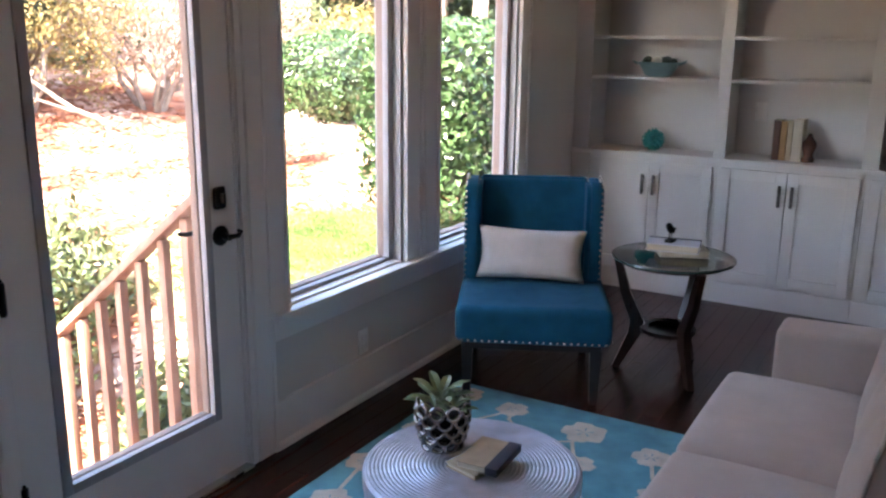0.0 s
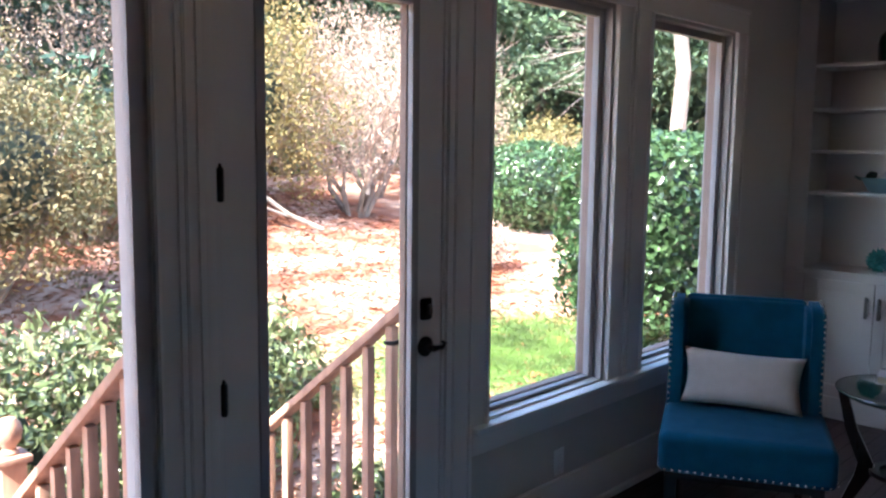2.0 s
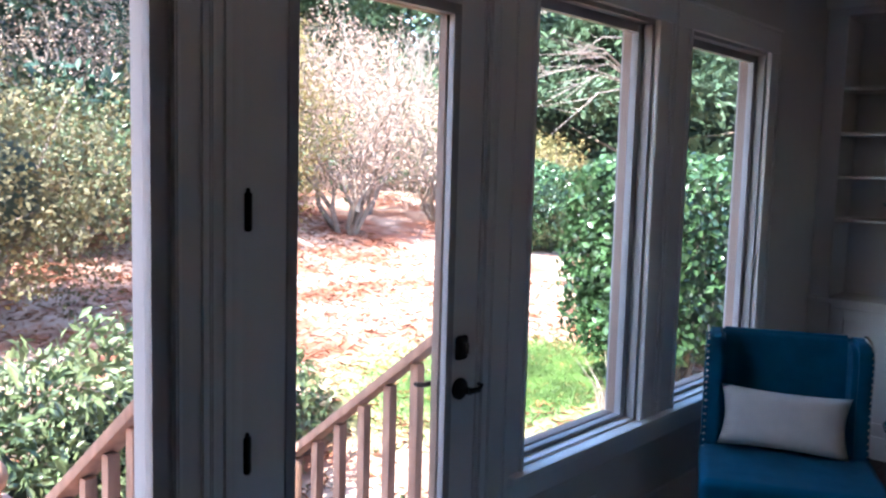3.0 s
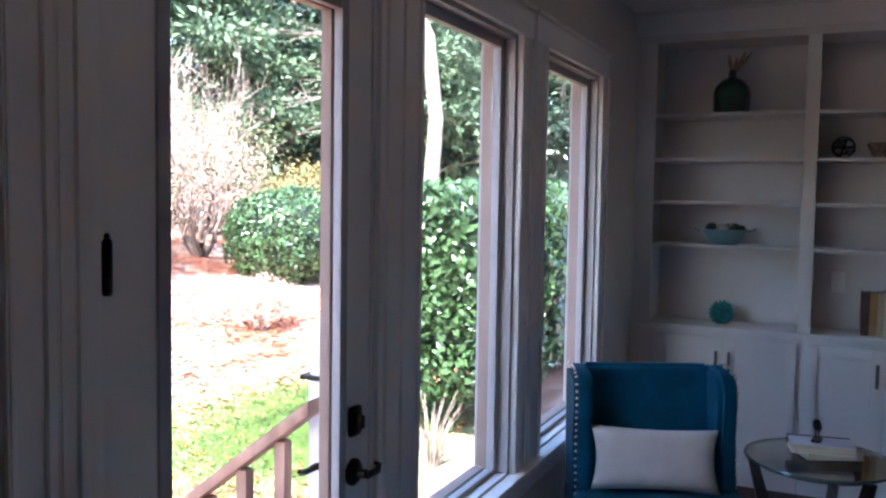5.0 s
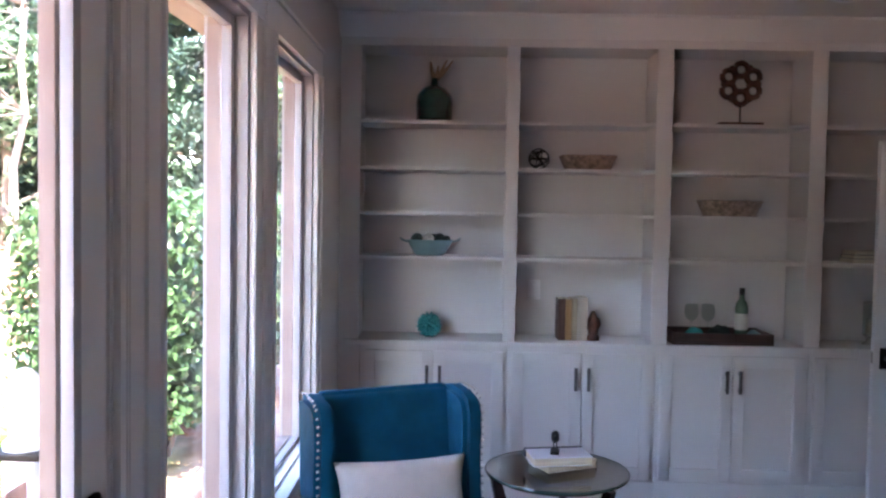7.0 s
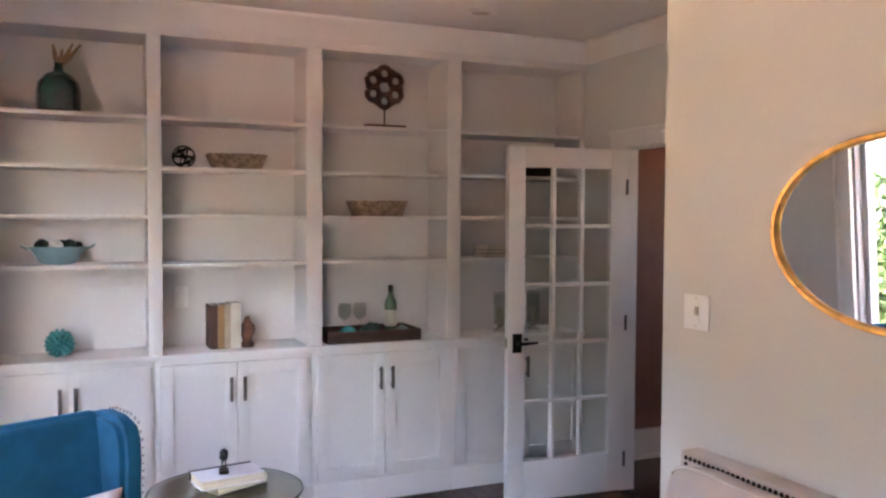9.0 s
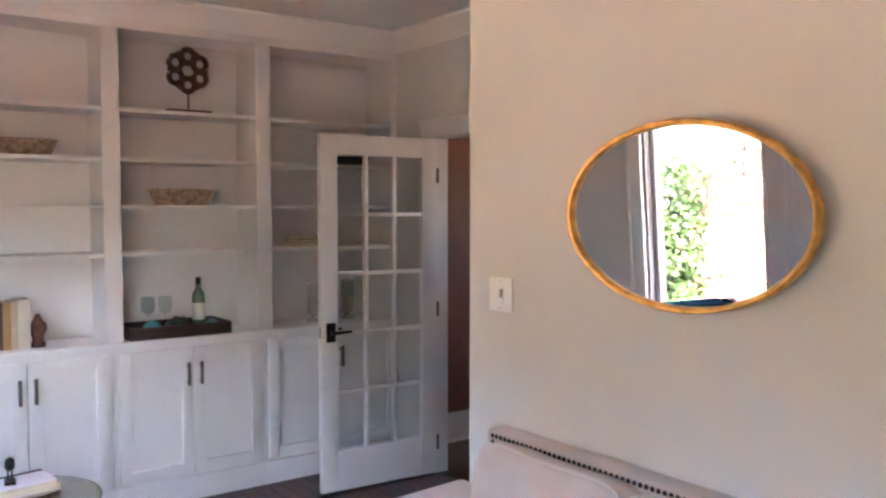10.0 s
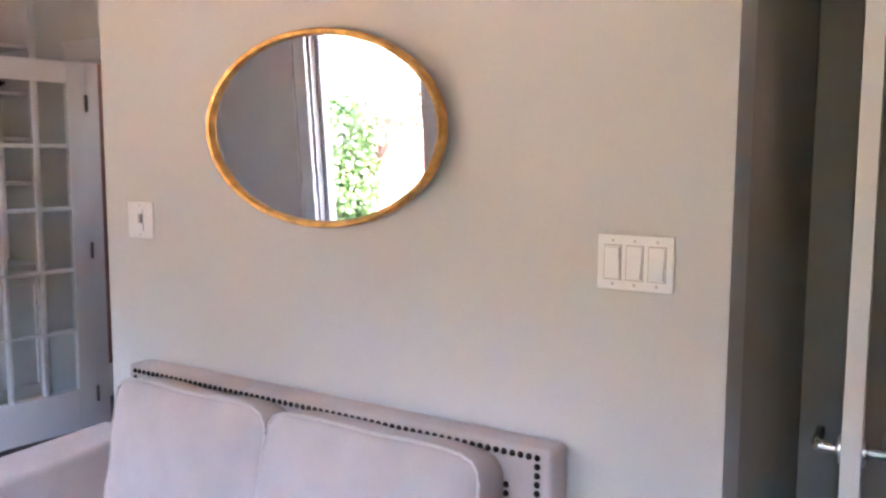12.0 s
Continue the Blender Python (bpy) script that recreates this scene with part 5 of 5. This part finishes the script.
def lantern(x):
    l = thing("candle_holder", "glass hurricane candle holder with nickel rims", "candle holder", (x, 4.88, CTOP), 0, "candle holders")
    part("base", lathe([(0.045, 0), (0.045, 0.008), (0.018, 0.02), (0.022, 0.04), (0.040, 0.055), (0.042, 0.06)], 28), M_STEEL, l, smooth=40)
    part("chimney", lathe([(0.040, 0.0605), (0.042, 0.12), (0.040, 0.235), (0.0385, 0.235), (0.0405, 0.12), (0.0385, 0.0605)], 28), M_CLEAR, l)
    part("rim", lathe([(0.0405, 0.235), (0.044, 0.236), (0.044, 0.246), (0.0385, 0.246), (0.0385, 0.2355)], 28), M_STEEL, l)
    part("candle", lathe([(0.024, 0.061), (0.024, 0.15), (0.0002, 0.152)], 20), M_CREAM, l, "ivory pillar candle")


lantern(3.083)
lantern(3.325)
for k in range(3):
    book("stacked_book", "cream book in a stack on the shelf", 0.17, 0.25 - 0.02 * k, 0.024, (M_CREAM, M_BRN, M_CREAM)[k], (2.925 + 0.008 * k, 4.96, SHELF_Z[0] + 0.0242 * k), -90, "stacked books")

bm = lathe([(0.09, 0), (0.12, 0.008), (0.165, 0.045), (0.17, 0.052), (0.155, 0.046), (0.11, 0.014), (0.0001, 0.012)], 40)
put(solid("dark_platter", bm, M_IRON, "dark metal footed platter on an upper shelf", "platter", smooth=40), 3.30, 4.86, SHELF_Z[2])

# ---------- outdoors ----------
def ground_h(x, y):
    """Height of the garden: low beside the steps, rising to the beds behind."""
    d = -x
    h = -0.62
    t = min(max((d - 1.5) / 11.0, 0), 1)
    h += 1.55 * t * t * (3 - 2 * t)
    t = min(max((y - 1.9) / 2.2, 0), 1) * min(max(1.0 - (d - 3.0) / 6.0, 0), 1)
    h += 0.42 * t * t * (3 - 2 * t)
    h += 0.10 * noise.noise(Vector((x * 0.35, y * 0.35, 0))) * min(1, max(0, d - 1.5))
    if d > 20:
        h += (min(d, 60) - 20) * 0.03
    return h


bm = bmesh.new()
xs = [-0.14 - 0.35 * i for i in range(50)] + [-19.5, -23, -28, -36, -50, -80, -150, -400]
ys = [-400, -120, -60, -40, -28, -22] + [-18 + 0.5 * i for i in range(90)] + [30, 36, 45, 60, 120, 400]
grid = [[bm.verts.new((x, y, ground_h(x, y))) for y in ys] for x in xs]
for i in range(len(xs) - 1):
    for j in range(len(ys) - 1):
        bm.faces.new((grid[i][j], grid[i + 1][j], grid[i + 1][j + 1], grid[i][j + 1]))
bmesh.ops.recalc_face_normals(bm, faces=bm.faces)
bm.faces.new([bm.verts.new((x, y, -0.66)) for x, y in ((-0.14, -400), (400, -400), (400, 400), (-0.14, 400))])
g = solid("ground", bm, M_GROUND, "garden ground of red pine straw and lawn", "ground", "structure", smooth=180)


# garden steps and railings
def garden_steps():
    s = thing("garden_steps", "weathered wooden steps down from the garden door", "steps")
    n, run = 4, 0.27
    for k in range(n):
        x1 = -0.16 - k * run
        z = -0.04 - k * 0.145
        part("tread", box(x1 - run - 0.02, x1, 0.46, 1.64, z - 0.035, z, 0.004), M_RAIL, s)
        part("riser", box(x1 - run, x1 - run + 0.02, 0.48, 1.62, z - 0.145, z - 0.036), M_RAIL, s)
    for y in (0.47, 1.61):
        bm = prism([(-0.17, -0.08), (-0.17, -0.32), (-1.22, -0.70), (-1.22, -0.62)], "y", y, y + 0.03)
        part("stringer", bm, M_RAIL, s)


garden_steps()


def railing(y):
    r = thing("stair_railing", "weathered cedar stair railing with square balusters", "railing", group="stair railings")
    sl = (0.27 - 1.06) / (-1.26 + 0.235)

    def top(x):
        return 1.06 + (x + 0.235) * sl
    xa, xb = -0.215, -1.285
    bm = prism([(xa, top(xa)), (xa, top(xa) - 0.045), (xb, top(xb) - 0.045), (xb, top(xb))], "y", y - 0.042, y + 0.042, bevel=0.008)
    part("handrail", bm, M_RAIL, r)
    bm = prism([(xa, top(xa) - 0.90), (xa, top(xa) - 0.98), (xb, top(xb) - 0.90), (xb, top(xb) - 0.82)], "y", y - 0.018, y + 0.018)
    part("lower_rail", bm, M_RAIL, r)
    k = 0
    x = -0.33
    while x > -1.26:
        part("baluster", box(x - 0.019, x + 0.019, y - 0.019, y + 0.019, top(x) - 0.93, top(x) - 0.052, 0.003), M_RAIL, r)
        x -= 0.139
        k += 1
    nx = -1.335
    n = part("newel", box(nx - 0.048, nx + 0.048, y - 0.048, y + 0.048, -0.75, 0.40, 0.005), M_RAIL, r, "square newel post")
    part("newel_cap", box(nx - 0.066, nx + 0.066, y - 0.066, y + 0.066, 0.40, 0.43, 0.008), M_RAIL, n)
    part("ball", lathe([(0.030, 0.43), (0.034, 0.44), (0.024, 0.455), (0.030, 0.468), (0.045, 0.49), (0.051, 0.52), (0.045, 0.552), (0.028, 0.574), (0.0002, 0.58)], 24, at=(nx, y, 0)), M_RAIL, n, "turned ball finial")
    return r


railing(1.60)
railing(0.50)
f = thing("porch_post", "white porch post with a ball finial beside the door", "post", (-0.25, 1.70, 0), 0)
part("shaft", box(-0.035, 0.035, -0.035, 0.035, -0.70, 1.11, 0.004), M_WHITE, f)
part("cap", box(-0.055, 0.055, -0.055, 0.055, 1.11, 1.125, 0.003), M_IRON, f)
part("finial", lathe([(0.045, 1.125), (0.045, 1.14), (0.032, 1.15), (0.034, 1.19), (0.040, 1.23), (0.036, 1.27), (0.015, 1.295), (0.0002, 1.30)], 24), M_WHITE, f)



def shell_points(n, centre, radii, inner=0.72, power=2.4, lump=0.12, seed=0, zmin=-0.85):
    """Points and outward normals in the outer shell of a lumpy superellipsoid."""
    rng = np.random.default_rng(seed)
    d = rng.normal(size=(n, 3))
    d /= np.linalg.norm(d, axis=1)[:, None]
    d = d[d[:, 2] > zmin]
    k = (np.abs(d) ** power).sum(1) ** (-1 / power)
    f = np.array([1 + lump * noise.noise(Vector(v) * 2.2 + Vector((seed, 0, 0))) + lump * 0.6 * noise.noise(Vector(v) * 5 + Vector((0, seed, 0))) for v in d])
    r = k * f * (inner + (1 - inner) * rng.random(len(d)) ** 0.6)
    p = d * r[:, None] * np.asarray(radii) + np.asarray(centre)
    nrm = d / np.asarray(radii)
    nrm /= np.linalg.norm(nrm, axis=1)[:, None]
    return p, nrm


def limb(rng, base, top, r0, r1, bend=0.15, n=6, steps=5):
    b, t = Vector(base), Vector(top)
    pts, rad = [], []
    for i in range(steps + 1):
        s = i / steps
        off = Vector((rng.uniform(-1, 1), rng.uniform(-1, 1), 0)) * bend * (t - b).length * math.sin(math.pi * s) * 0.5
        pts.append(b.lerp(t, s) + off)
        rad.append(r0 + (r1 - r0) * s)
    return pts, rad


def bush(name, label, x, y, radii, zc, leaf, size, count, seed, trunks=5, inner=0.6, power=2.3, lump=0.16, stems=True, aspect=0.5, core=0.0, flat=0.6):
    gz = ground_h(x, y)
    t = thing(name, label, "bush" if "tree" not in name else "tree", (x, y, gz), 0)
    rng = random.Random(seed)
    bm = bmesh.new()
    for k in range(trunks):
        a = rng.uniform(0, 6.28)
        top = (radii[0] * 0.7 * math.cos(a), radii[1] * 0.7 * math.sin(a), zc + radii[2] * rng.uniform(0.2, 0.75))
        pts, rad = limb(rng, (0.12 * math.cos(a), 0.12 * math.sin(a), -0.1), top, 0.03 + 0.012 * radii[2], 0.006, 0.25)
        tube(pts, rad, 6, bm=bm)
        for j in range(4):
            i = rng.randrange(2, 5)
            q = pts[i]
            e = q + Vector((rng.uniform(-1, 1) * radii[0], rng.uniform(-1, 1) * radii[1], rng.uniform(0.2, 1) * radii[2])) * 0.45
            tube([q, q.lerp(e, 0.5) + Vector((0, 0, 0.04)), e], [rad[i] * 0.6, rad[i] * 0.4, 0.003], 5, bm=bm)
    part("trunk", bm, M_TWIG, t, "bare multi-stemmed trunk")
    p, nrm = shell_points(count, (0, 0, zc), radii, inner, power, lump, seed)
    part_mesh("crown", leaf_mesh("crown", p, size, leaf, seed, aspect, flat, nrm), t, kind="stuff")
    # solid near-black core: the deep shade between leaves, put into its colour
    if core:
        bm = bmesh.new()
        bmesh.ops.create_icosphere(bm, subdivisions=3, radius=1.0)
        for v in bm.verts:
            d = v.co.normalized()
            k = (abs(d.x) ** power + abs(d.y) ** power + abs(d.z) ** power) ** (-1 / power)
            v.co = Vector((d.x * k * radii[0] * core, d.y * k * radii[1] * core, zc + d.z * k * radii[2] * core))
        part("inner_foliage", bm, M_SHADE_CORE, t, "near-black core with the shade behind the leaves painted in")
    return t


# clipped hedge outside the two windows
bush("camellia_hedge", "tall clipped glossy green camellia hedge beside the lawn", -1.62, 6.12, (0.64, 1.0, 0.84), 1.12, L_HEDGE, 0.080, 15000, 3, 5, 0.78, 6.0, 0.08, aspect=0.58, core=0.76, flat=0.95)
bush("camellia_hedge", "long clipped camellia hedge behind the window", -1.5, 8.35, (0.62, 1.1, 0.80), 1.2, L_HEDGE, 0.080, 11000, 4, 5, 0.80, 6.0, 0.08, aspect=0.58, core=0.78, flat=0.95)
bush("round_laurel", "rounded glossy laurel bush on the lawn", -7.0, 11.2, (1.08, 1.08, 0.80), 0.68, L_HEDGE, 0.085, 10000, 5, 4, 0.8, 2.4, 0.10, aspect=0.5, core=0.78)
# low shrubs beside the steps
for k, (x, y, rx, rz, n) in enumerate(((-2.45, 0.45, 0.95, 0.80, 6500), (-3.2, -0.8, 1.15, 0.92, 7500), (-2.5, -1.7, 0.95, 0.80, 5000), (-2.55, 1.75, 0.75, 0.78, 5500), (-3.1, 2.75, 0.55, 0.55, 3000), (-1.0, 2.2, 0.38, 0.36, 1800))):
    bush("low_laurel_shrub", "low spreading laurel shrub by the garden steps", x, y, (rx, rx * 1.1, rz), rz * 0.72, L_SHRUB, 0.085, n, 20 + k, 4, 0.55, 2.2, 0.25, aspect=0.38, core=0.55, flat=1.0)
bush("russet_shrub", "small russet shrub in the straw bed", -5.0, 7.6, (0.46, 0.46, 0.33), 0.32, L_PINK, 0.045, 2200, 31, 5, 0.4, 2, 0.3, flat=1.2)
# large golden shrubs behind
for k, (x, y, r, rz, leaf, n) in enumerate(((-6.3, 1.9, 1.55, 1.30, L_GOLD_SHADE, 12000), (-8.9, 6.6, 1.5, 1.75, L_YELLOW, 10000), (-8.6, 8.6, 1.4, 1.75, L_PINK, 9000), (-6.6, -0.9, 1.5, 1.35, L_GOLD_SHADE, 8000), (-10.6, 5.0, 1.8, 1.9, L_PINK, 8000),
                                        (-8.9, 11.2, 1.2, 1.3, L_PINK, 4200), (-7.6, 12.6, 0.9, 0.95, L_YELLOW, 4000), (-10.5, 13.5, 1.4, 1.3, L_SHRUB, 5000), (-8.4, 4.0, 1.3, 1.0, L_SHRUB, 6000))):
    bush(("budding_shrub" if leaf is L_PINK else "golden_shrub"), ("pinkish budding shrub on the slope" if leaf is L_PINK else "loose golden-green spring shrub on the slope"), x, y, (r, r * 1.1, rz), rz * 1.0, leaf, (0.055 if leaf is L_GOLD_SHADE else 0.045 if leaf is L_PINK else 0.062), int(n * 1.9), 40 + k, 11, 0.30, 2.0, 0.42, aspect=0.5, flat=1.2, core=(0.5 if leaf is L_GOLD_SHADE else 0.0 if leaf is L_PINK else 0.4))


def tree(x, y, h, spread, leaf, n, seed, base=0.35, trunk=0.13, bark=None, size=0.22, label="tall evergreen tree behind the garden", lean=(0, 0)):
    gz = ground_h(x, y)
    t = thing("garden_tree", label, "tree", (x, y, gz), 0)
    rng = random.Random(seed)
    bm = bmesh.new()
    pts, rad = limb(rng, (0, 0, -0.2), (rng.uniform(-0.4, 0.4) + lean[0], rng.uniform(-0.4, 0.4) + lean[1], h), trunk, trunk * 0.2, 0.06, steps=8)
    tube(pts, rad, 10, bm=bm)
    cs = []
    for k in range(26):
        f = rng.uniform(base, 0.98)
        a = rng.uniform(0, 6.28)
        i = min(int(f * 8), 7)
        q = pts[i].lerp(pts[i + 1], f * 8 - i)
        l = spread * (1.15 - f * 0.8) * rng.uniform(0.6, 1.1)
        e = q + Vector((l * math.cos(a), l * math.sin(a), l * rng.uniform(-0.1, 0.35)))
        tube([q, q.lerp(e, 0.5) + Vector((0, 0, 0.08 * l)), e], [trunk * 0.3, trunk * 0.18, 0.01], 5, bm=bm)
        for s in (0.45, 0.75, 1.0):
            cs.append((q.lerp(e, s), l * 0.33))
    part("trunk", bm, bark or M_BARK, t, "pale grey-brown trunk with limbs")
    g2 = np.random.default_rng(seed)
    P = []
    per = max(1, n // len(cs))
    for c, r in cs:
        P.append(np.array(c) + g2.normal(size=(per, 3)) * np.array([r, r, r * 0.5]) * 0.62)
    part_mesh("crown", leaf_mesh("crown", np.concatenate(P), size, leaf, seed, 0.4, 1.0), t, kind="stuff")


tree(-7.0, 16.9, 13.0, 2.0, L_PINE, 2500, 60, 0.75, 0.20, M_BARK, 0.2, "tall pale-trunked pine leaning beyond the hedge", (0, -3.6))
tree(-7.0, 19.6, 13.0, 2.0, L_PINE, 2500, 61, 0.75, 0.22, M_BARK, 0.2, "tall pale-trunked pine leaning beyond the hedge", (0, 4.6))
k = 0
for x, y, h, sp, leaf in ((-11.5, 3.2, 8, 2.6, L_DARK), (-13, -2, 8, 2.8, L_DARK), (-14, 2.5, 7.5, 2.8, L_DARK), (-15, 7, 8.5, 3.0, L_DARK), (-14, 11, 8, 2.8, L_PINE), (-12, 15, 8, 2.7, L_PINE), (-9.5, 19, 8.5, 3, L_PINE), (-5.5, 21, 8.5, 3, L_DARK), (-12.5, 19, 9, 3, L_DARK),
                          (-10, -3.5, 6.5, 2.6, L_DARK), (-8.5, -6, 7, 2.6, L_DARK), (-2, 19, 8, 2.6, L_PINE), (-18, 12, 10, 3.4, L_DARK), (-18, 4, 10, 3.4, L_PINE), (-17, -5, 9, 3.2, L_DARK), (-16, 18, 10, 3.4, L_PINE), (-20, 8, 11, 3.5, L_DARK)):
    tree(x, y, h * 0.84, sp * 1.12, leaf, 24000 if leaf is L_DARK else 15000, 70 + k, 0.05, 0.16, M_TWIG, 0.21, "dense dark evergreen tree behind the shrubs" if leaf is L_DARK else "feathery green pine beyond the garden")
    k += 1
# unseen trees, added to cut the bright bounce from the south-west ground
for k, (x, y, h) in enumerate(((-9.0, -11.0, 6.0), (-12.5, -9.5, 7.0))):
    tree(x, y, h, 2.8, L_DARK, 9000, 160 + k, 0.04, 0.16, M_TWIG, 0.34, "unseen evergreen tree added to shade the south-west ground")
for k in range(15):
    a = radians(-20 + 9.3 * k)
    x, y = 1.0 - 27 * math.cos(a - radians(8)), 2.0 + 27 * math.sin(a - radians(8))
    if x < -3:
        tree(x, y, 9.5 + 1.2 * (k % 3), 5.0, (L_DARK, L_PINE, L_DARK)[k % 3], 8000, 120 + k, 0.02, 0.2, M_TWIG, 0.75, "tall dark woodland tree behind the garden")
# bare leaning limbs and twigs
def bare_shrub(x, y, h, spread, stems, seed):
    t = thing("bare_shrub", "bare pale-stemmed shrub with fine pinkish twigs", "bush", (x, y, ground_h(x, y)), 0)
    rng = random.Random(seed)
    bm = bmesh.new()
    for k in range(stems):
        a = 2.4 * k + rng.uniform(-0.3, 0.3)
        r = spread * rng.uniform(0.35, 1.0)
        top = Vector((r * math.cos(a), r * math.sin(a), h * rng.uniform(0.75, 1.0)))
        pts, rad = limb(rng, (0.10 * math.cos(a), 0.10 * math.sin(a), -0.1), top, 0.028, 0.006, 0.12)
        tube(pts, rad, 5, bm=bm)
        for j in range(9):
            i = rng.randrange(1, 5)
            q = pts[i].lerp(pts[i + 1], rng.random())
            e = q + Vector((rng.uniform(-0.5, 0.5), rng.uniform(-0.5, 0.5), rng.uniform(0.35, 0.9)))
            tube([q, q.lerp(e, 0.5) + Vector((0.03, 0, 0.03)), e], [0.010, 0.007, 0.003], 4, bm=bm)
            for l in range(2):
                f = e + Vector((rng.uniform(-0.3, 0.3), rng.uniform(-0.3, 0.3), rng.uniform(0.05, 0.4)))
                tube([q.lerp(e, 0.6), f], [0.006, 0.002], 3, bm=bm)
    part("stems", bm, M_BARK, t)
    p, nrm = shell_points(1500, (0, 0, h * 0.68), (spread, spread, h * 0.42), 0.2, 2.0, 0.4, seed)
    part_mesh("buds", leaf_mesh("buds", p, 0.035, L_PINK, seed, 0.5, 1.2, nrm), t, "sparse pinkish buds", kind="stuff")


bare_shrub(-10.4, 13.0, 3.3, 1.5, 16, 9)
bare_shrub(-9.6, 9.9, 2.9, 1.3, 13, 12)
t = thing("overhanging_branches", "bare silvery branches reaching over the garden", "tree", (-8.2, 16.6, ground_h(-8.2, 16.6)), 0)
rng = random.Random(21)
bm = bmesh.new()
pts, rad = limb(rng, (0, 0, -0.1), (0.2, 0.3, 5.2), 0.10, 0.05, 0.08)
tube(pts, rad, 8, bm=bm)
for k in range(16):
    q = pts[rng.randrange(3, 6)]
    e = q + Vector((rng.uniform(-0.8, 1.2), rng.uniform(-4.2, -1.6), rng.uniform(-1.3, 0.9)))
    m = q.lerp(e, 0.5) + Vector((0, 0, 0.35))
    tube([q, m, e], [0.024, 0.015, 0.004], 5, bm=bm)
    for j in range(6):
        f = m.lerp(e, rng.random()) + Vector((rng.uniform(-0.4, 0.4), rng.uniform(-1.0, 0.1), rng.uniform(-0.3, 0.4)))
        tube([m.lerp(e, rng.random() * 0.6), f], [0.010, 0.003], 4, bm=bm)
part("branches", bm, M_BARK, t)
t = thing("fallen_limb", "pale bare limb lying against the shrubs", "branch", (-7.9, 6.6, ground_h(-7.9, 6.6)), 0)
part("limb", tube([(0.3, 0.5, 0.02), (0.0, 0.1, 0.25), (-0.25, -0.3, 0.62), (-0.4, -0.55, 0.95)], [0.035, 0.035, 0.028, 0.015], 8), M_BARK, t)
part("side_limb", tube([(0.0, 0.1, 0.22), (-0.1, -0.5, 0.45), (-0.1, -0.95, 0.75)], [0.022, 0.018, 0.01], 7), M_BARK, t)
# dry twigs below the window
t = thing("dry_twigs", "bare dry shrub twigs below the window", "bush", (-1.35, 4.75, ground_h(-1.35, 4.75)), 0)
bm = bmesh.new()
for k in range(40):
    a, l = rng.uniform(0, 6.28), rng.uniform(0.15, 0.42)
    e = Vector((l * 0.7 * math.cos(a), l * 0.7 * math.sin(a), 0.15 + l * 0.8))
    tube([(0.05 * math.cos(a), 0.05 * math.sin(a), 0), e * 0.5 + Vector((0, 0, 0.06)), e], [0.006, 0.004, 0.002], 4, bm=bm)
part("twigs", bm, M_BARK, t)
# grass blades on the lawn
g3 = np.random.default_rng(5)
q = g3.normal(size=(18000, 2)) * np.array([0.42, 0.7]) + np.array([-2.5, 5.2])
q = q[q[:, 0] < -1.7]
P = np.array([(x, y, ground_h(x, y) + 0.02) for x, y in q])
N = np.tile(np.array([[0.0, 1.0, 0.0]]), (len(P), 1)) + g3.normal(size=(len(P), 3)) * np.array([1, 1, 0.15])
ob = new("grass", leaf_mesh("grass", P, 0.055, L_GRASS, 8, 0.18, 0.2, N))
tagged(ob, "bright green spring grass on the lawn", "grass", kind="stuff")
# pine straw litter
q = np.stack([g3.uniform(-11, -1.5, 26000), g3.uniform(-3, 9, 26000)], 1)
P = np.array([(x, y, ground_h(x, y) + 0.012) for x, y in q])
N = np.tile(np.array([[0.0, 0.0, 1.0]]), (len(P), 1))
M_STRAW = mat("pine_straw", (0.30, 0.12, 0.06), 0.9, vary=0.3, scale=3, island=0.5)
ob = new("pine_straw", leaf_mesh("pine_straw", P, 0.11, M_STRAW, 9, 0.12, 0.35, N))
tagged(ob, "loose reddish pine straw over the beds", "mulch", kind="stuff")

# ---------- floor planks ----------
PW = 0.083
plank_meshes = {}
rng = random.Random(1)


def plank(x0, x1, y0, y1):
    key = (round(x1 - x0, 4), round(y1 - y0, 3))
    if key not in plank_meshes:
        bm = bmesh.new()
        w, l, b = x1 - x0 - 0.0012, y1 - y0 - 0.0012, 0.0012
        lo = [bm.verts.new(p) for p in ((0, 0, -0.004), (w, 0, -0.004), (w, l, -0.004), (0, l, -0.004))]
        mi = [bm.verts.new(p) for p in ((0, 0, -b), (w, 0, -b), (w, l, -b), (0, l, -b))]
        hi = [bm.verts.new(p) for p in ((b, b, 0), (w - b, b, 0), (w - b, l - b, 0), (b, l - b, 0))]
        bm.faces.new(hi)
        for A, B in ((lo, mi), (mi, hi)):
            for i in range(4):
                bm.faces.new((A[i], A[(i + 1) % 4], B[(i + 1) % 4], B[i]))
        plank_meshes[key] = mesh_of("plank", bm, M_FLOOR)
    ob = new("plank", plank_meshes[key])
    ob.location = (x0, y0, 0)
    ob.parent = floor


for i in range(44):
    x = i * PW
    y = 0.4 - rng.choice((0.0, 0.3, 0.6, 0.9))
    while y < YN - 0.02:
        l = rng.choice((0.9, 1.2, 1.5))
        y2 = min(y + l, YN)
        plank(x, min(x + PW, XH), y, y2)
        y = y2
bm = bmesh.new()
for i in range(64):
    box(i * PW, i * PW + PW - 0.0012, -3.08, -0.52, -0.004, -0.0002, bm=bm)
for i in range(44, 64):
    box(i * PW, i * PW + PW - 0.0012, -0.52, 4.8, -0.004, -0.0002, bm=bm)
ob = part("plank_field", bm, M_FLOOR, floor)
tagged(ob, kind="stuff")
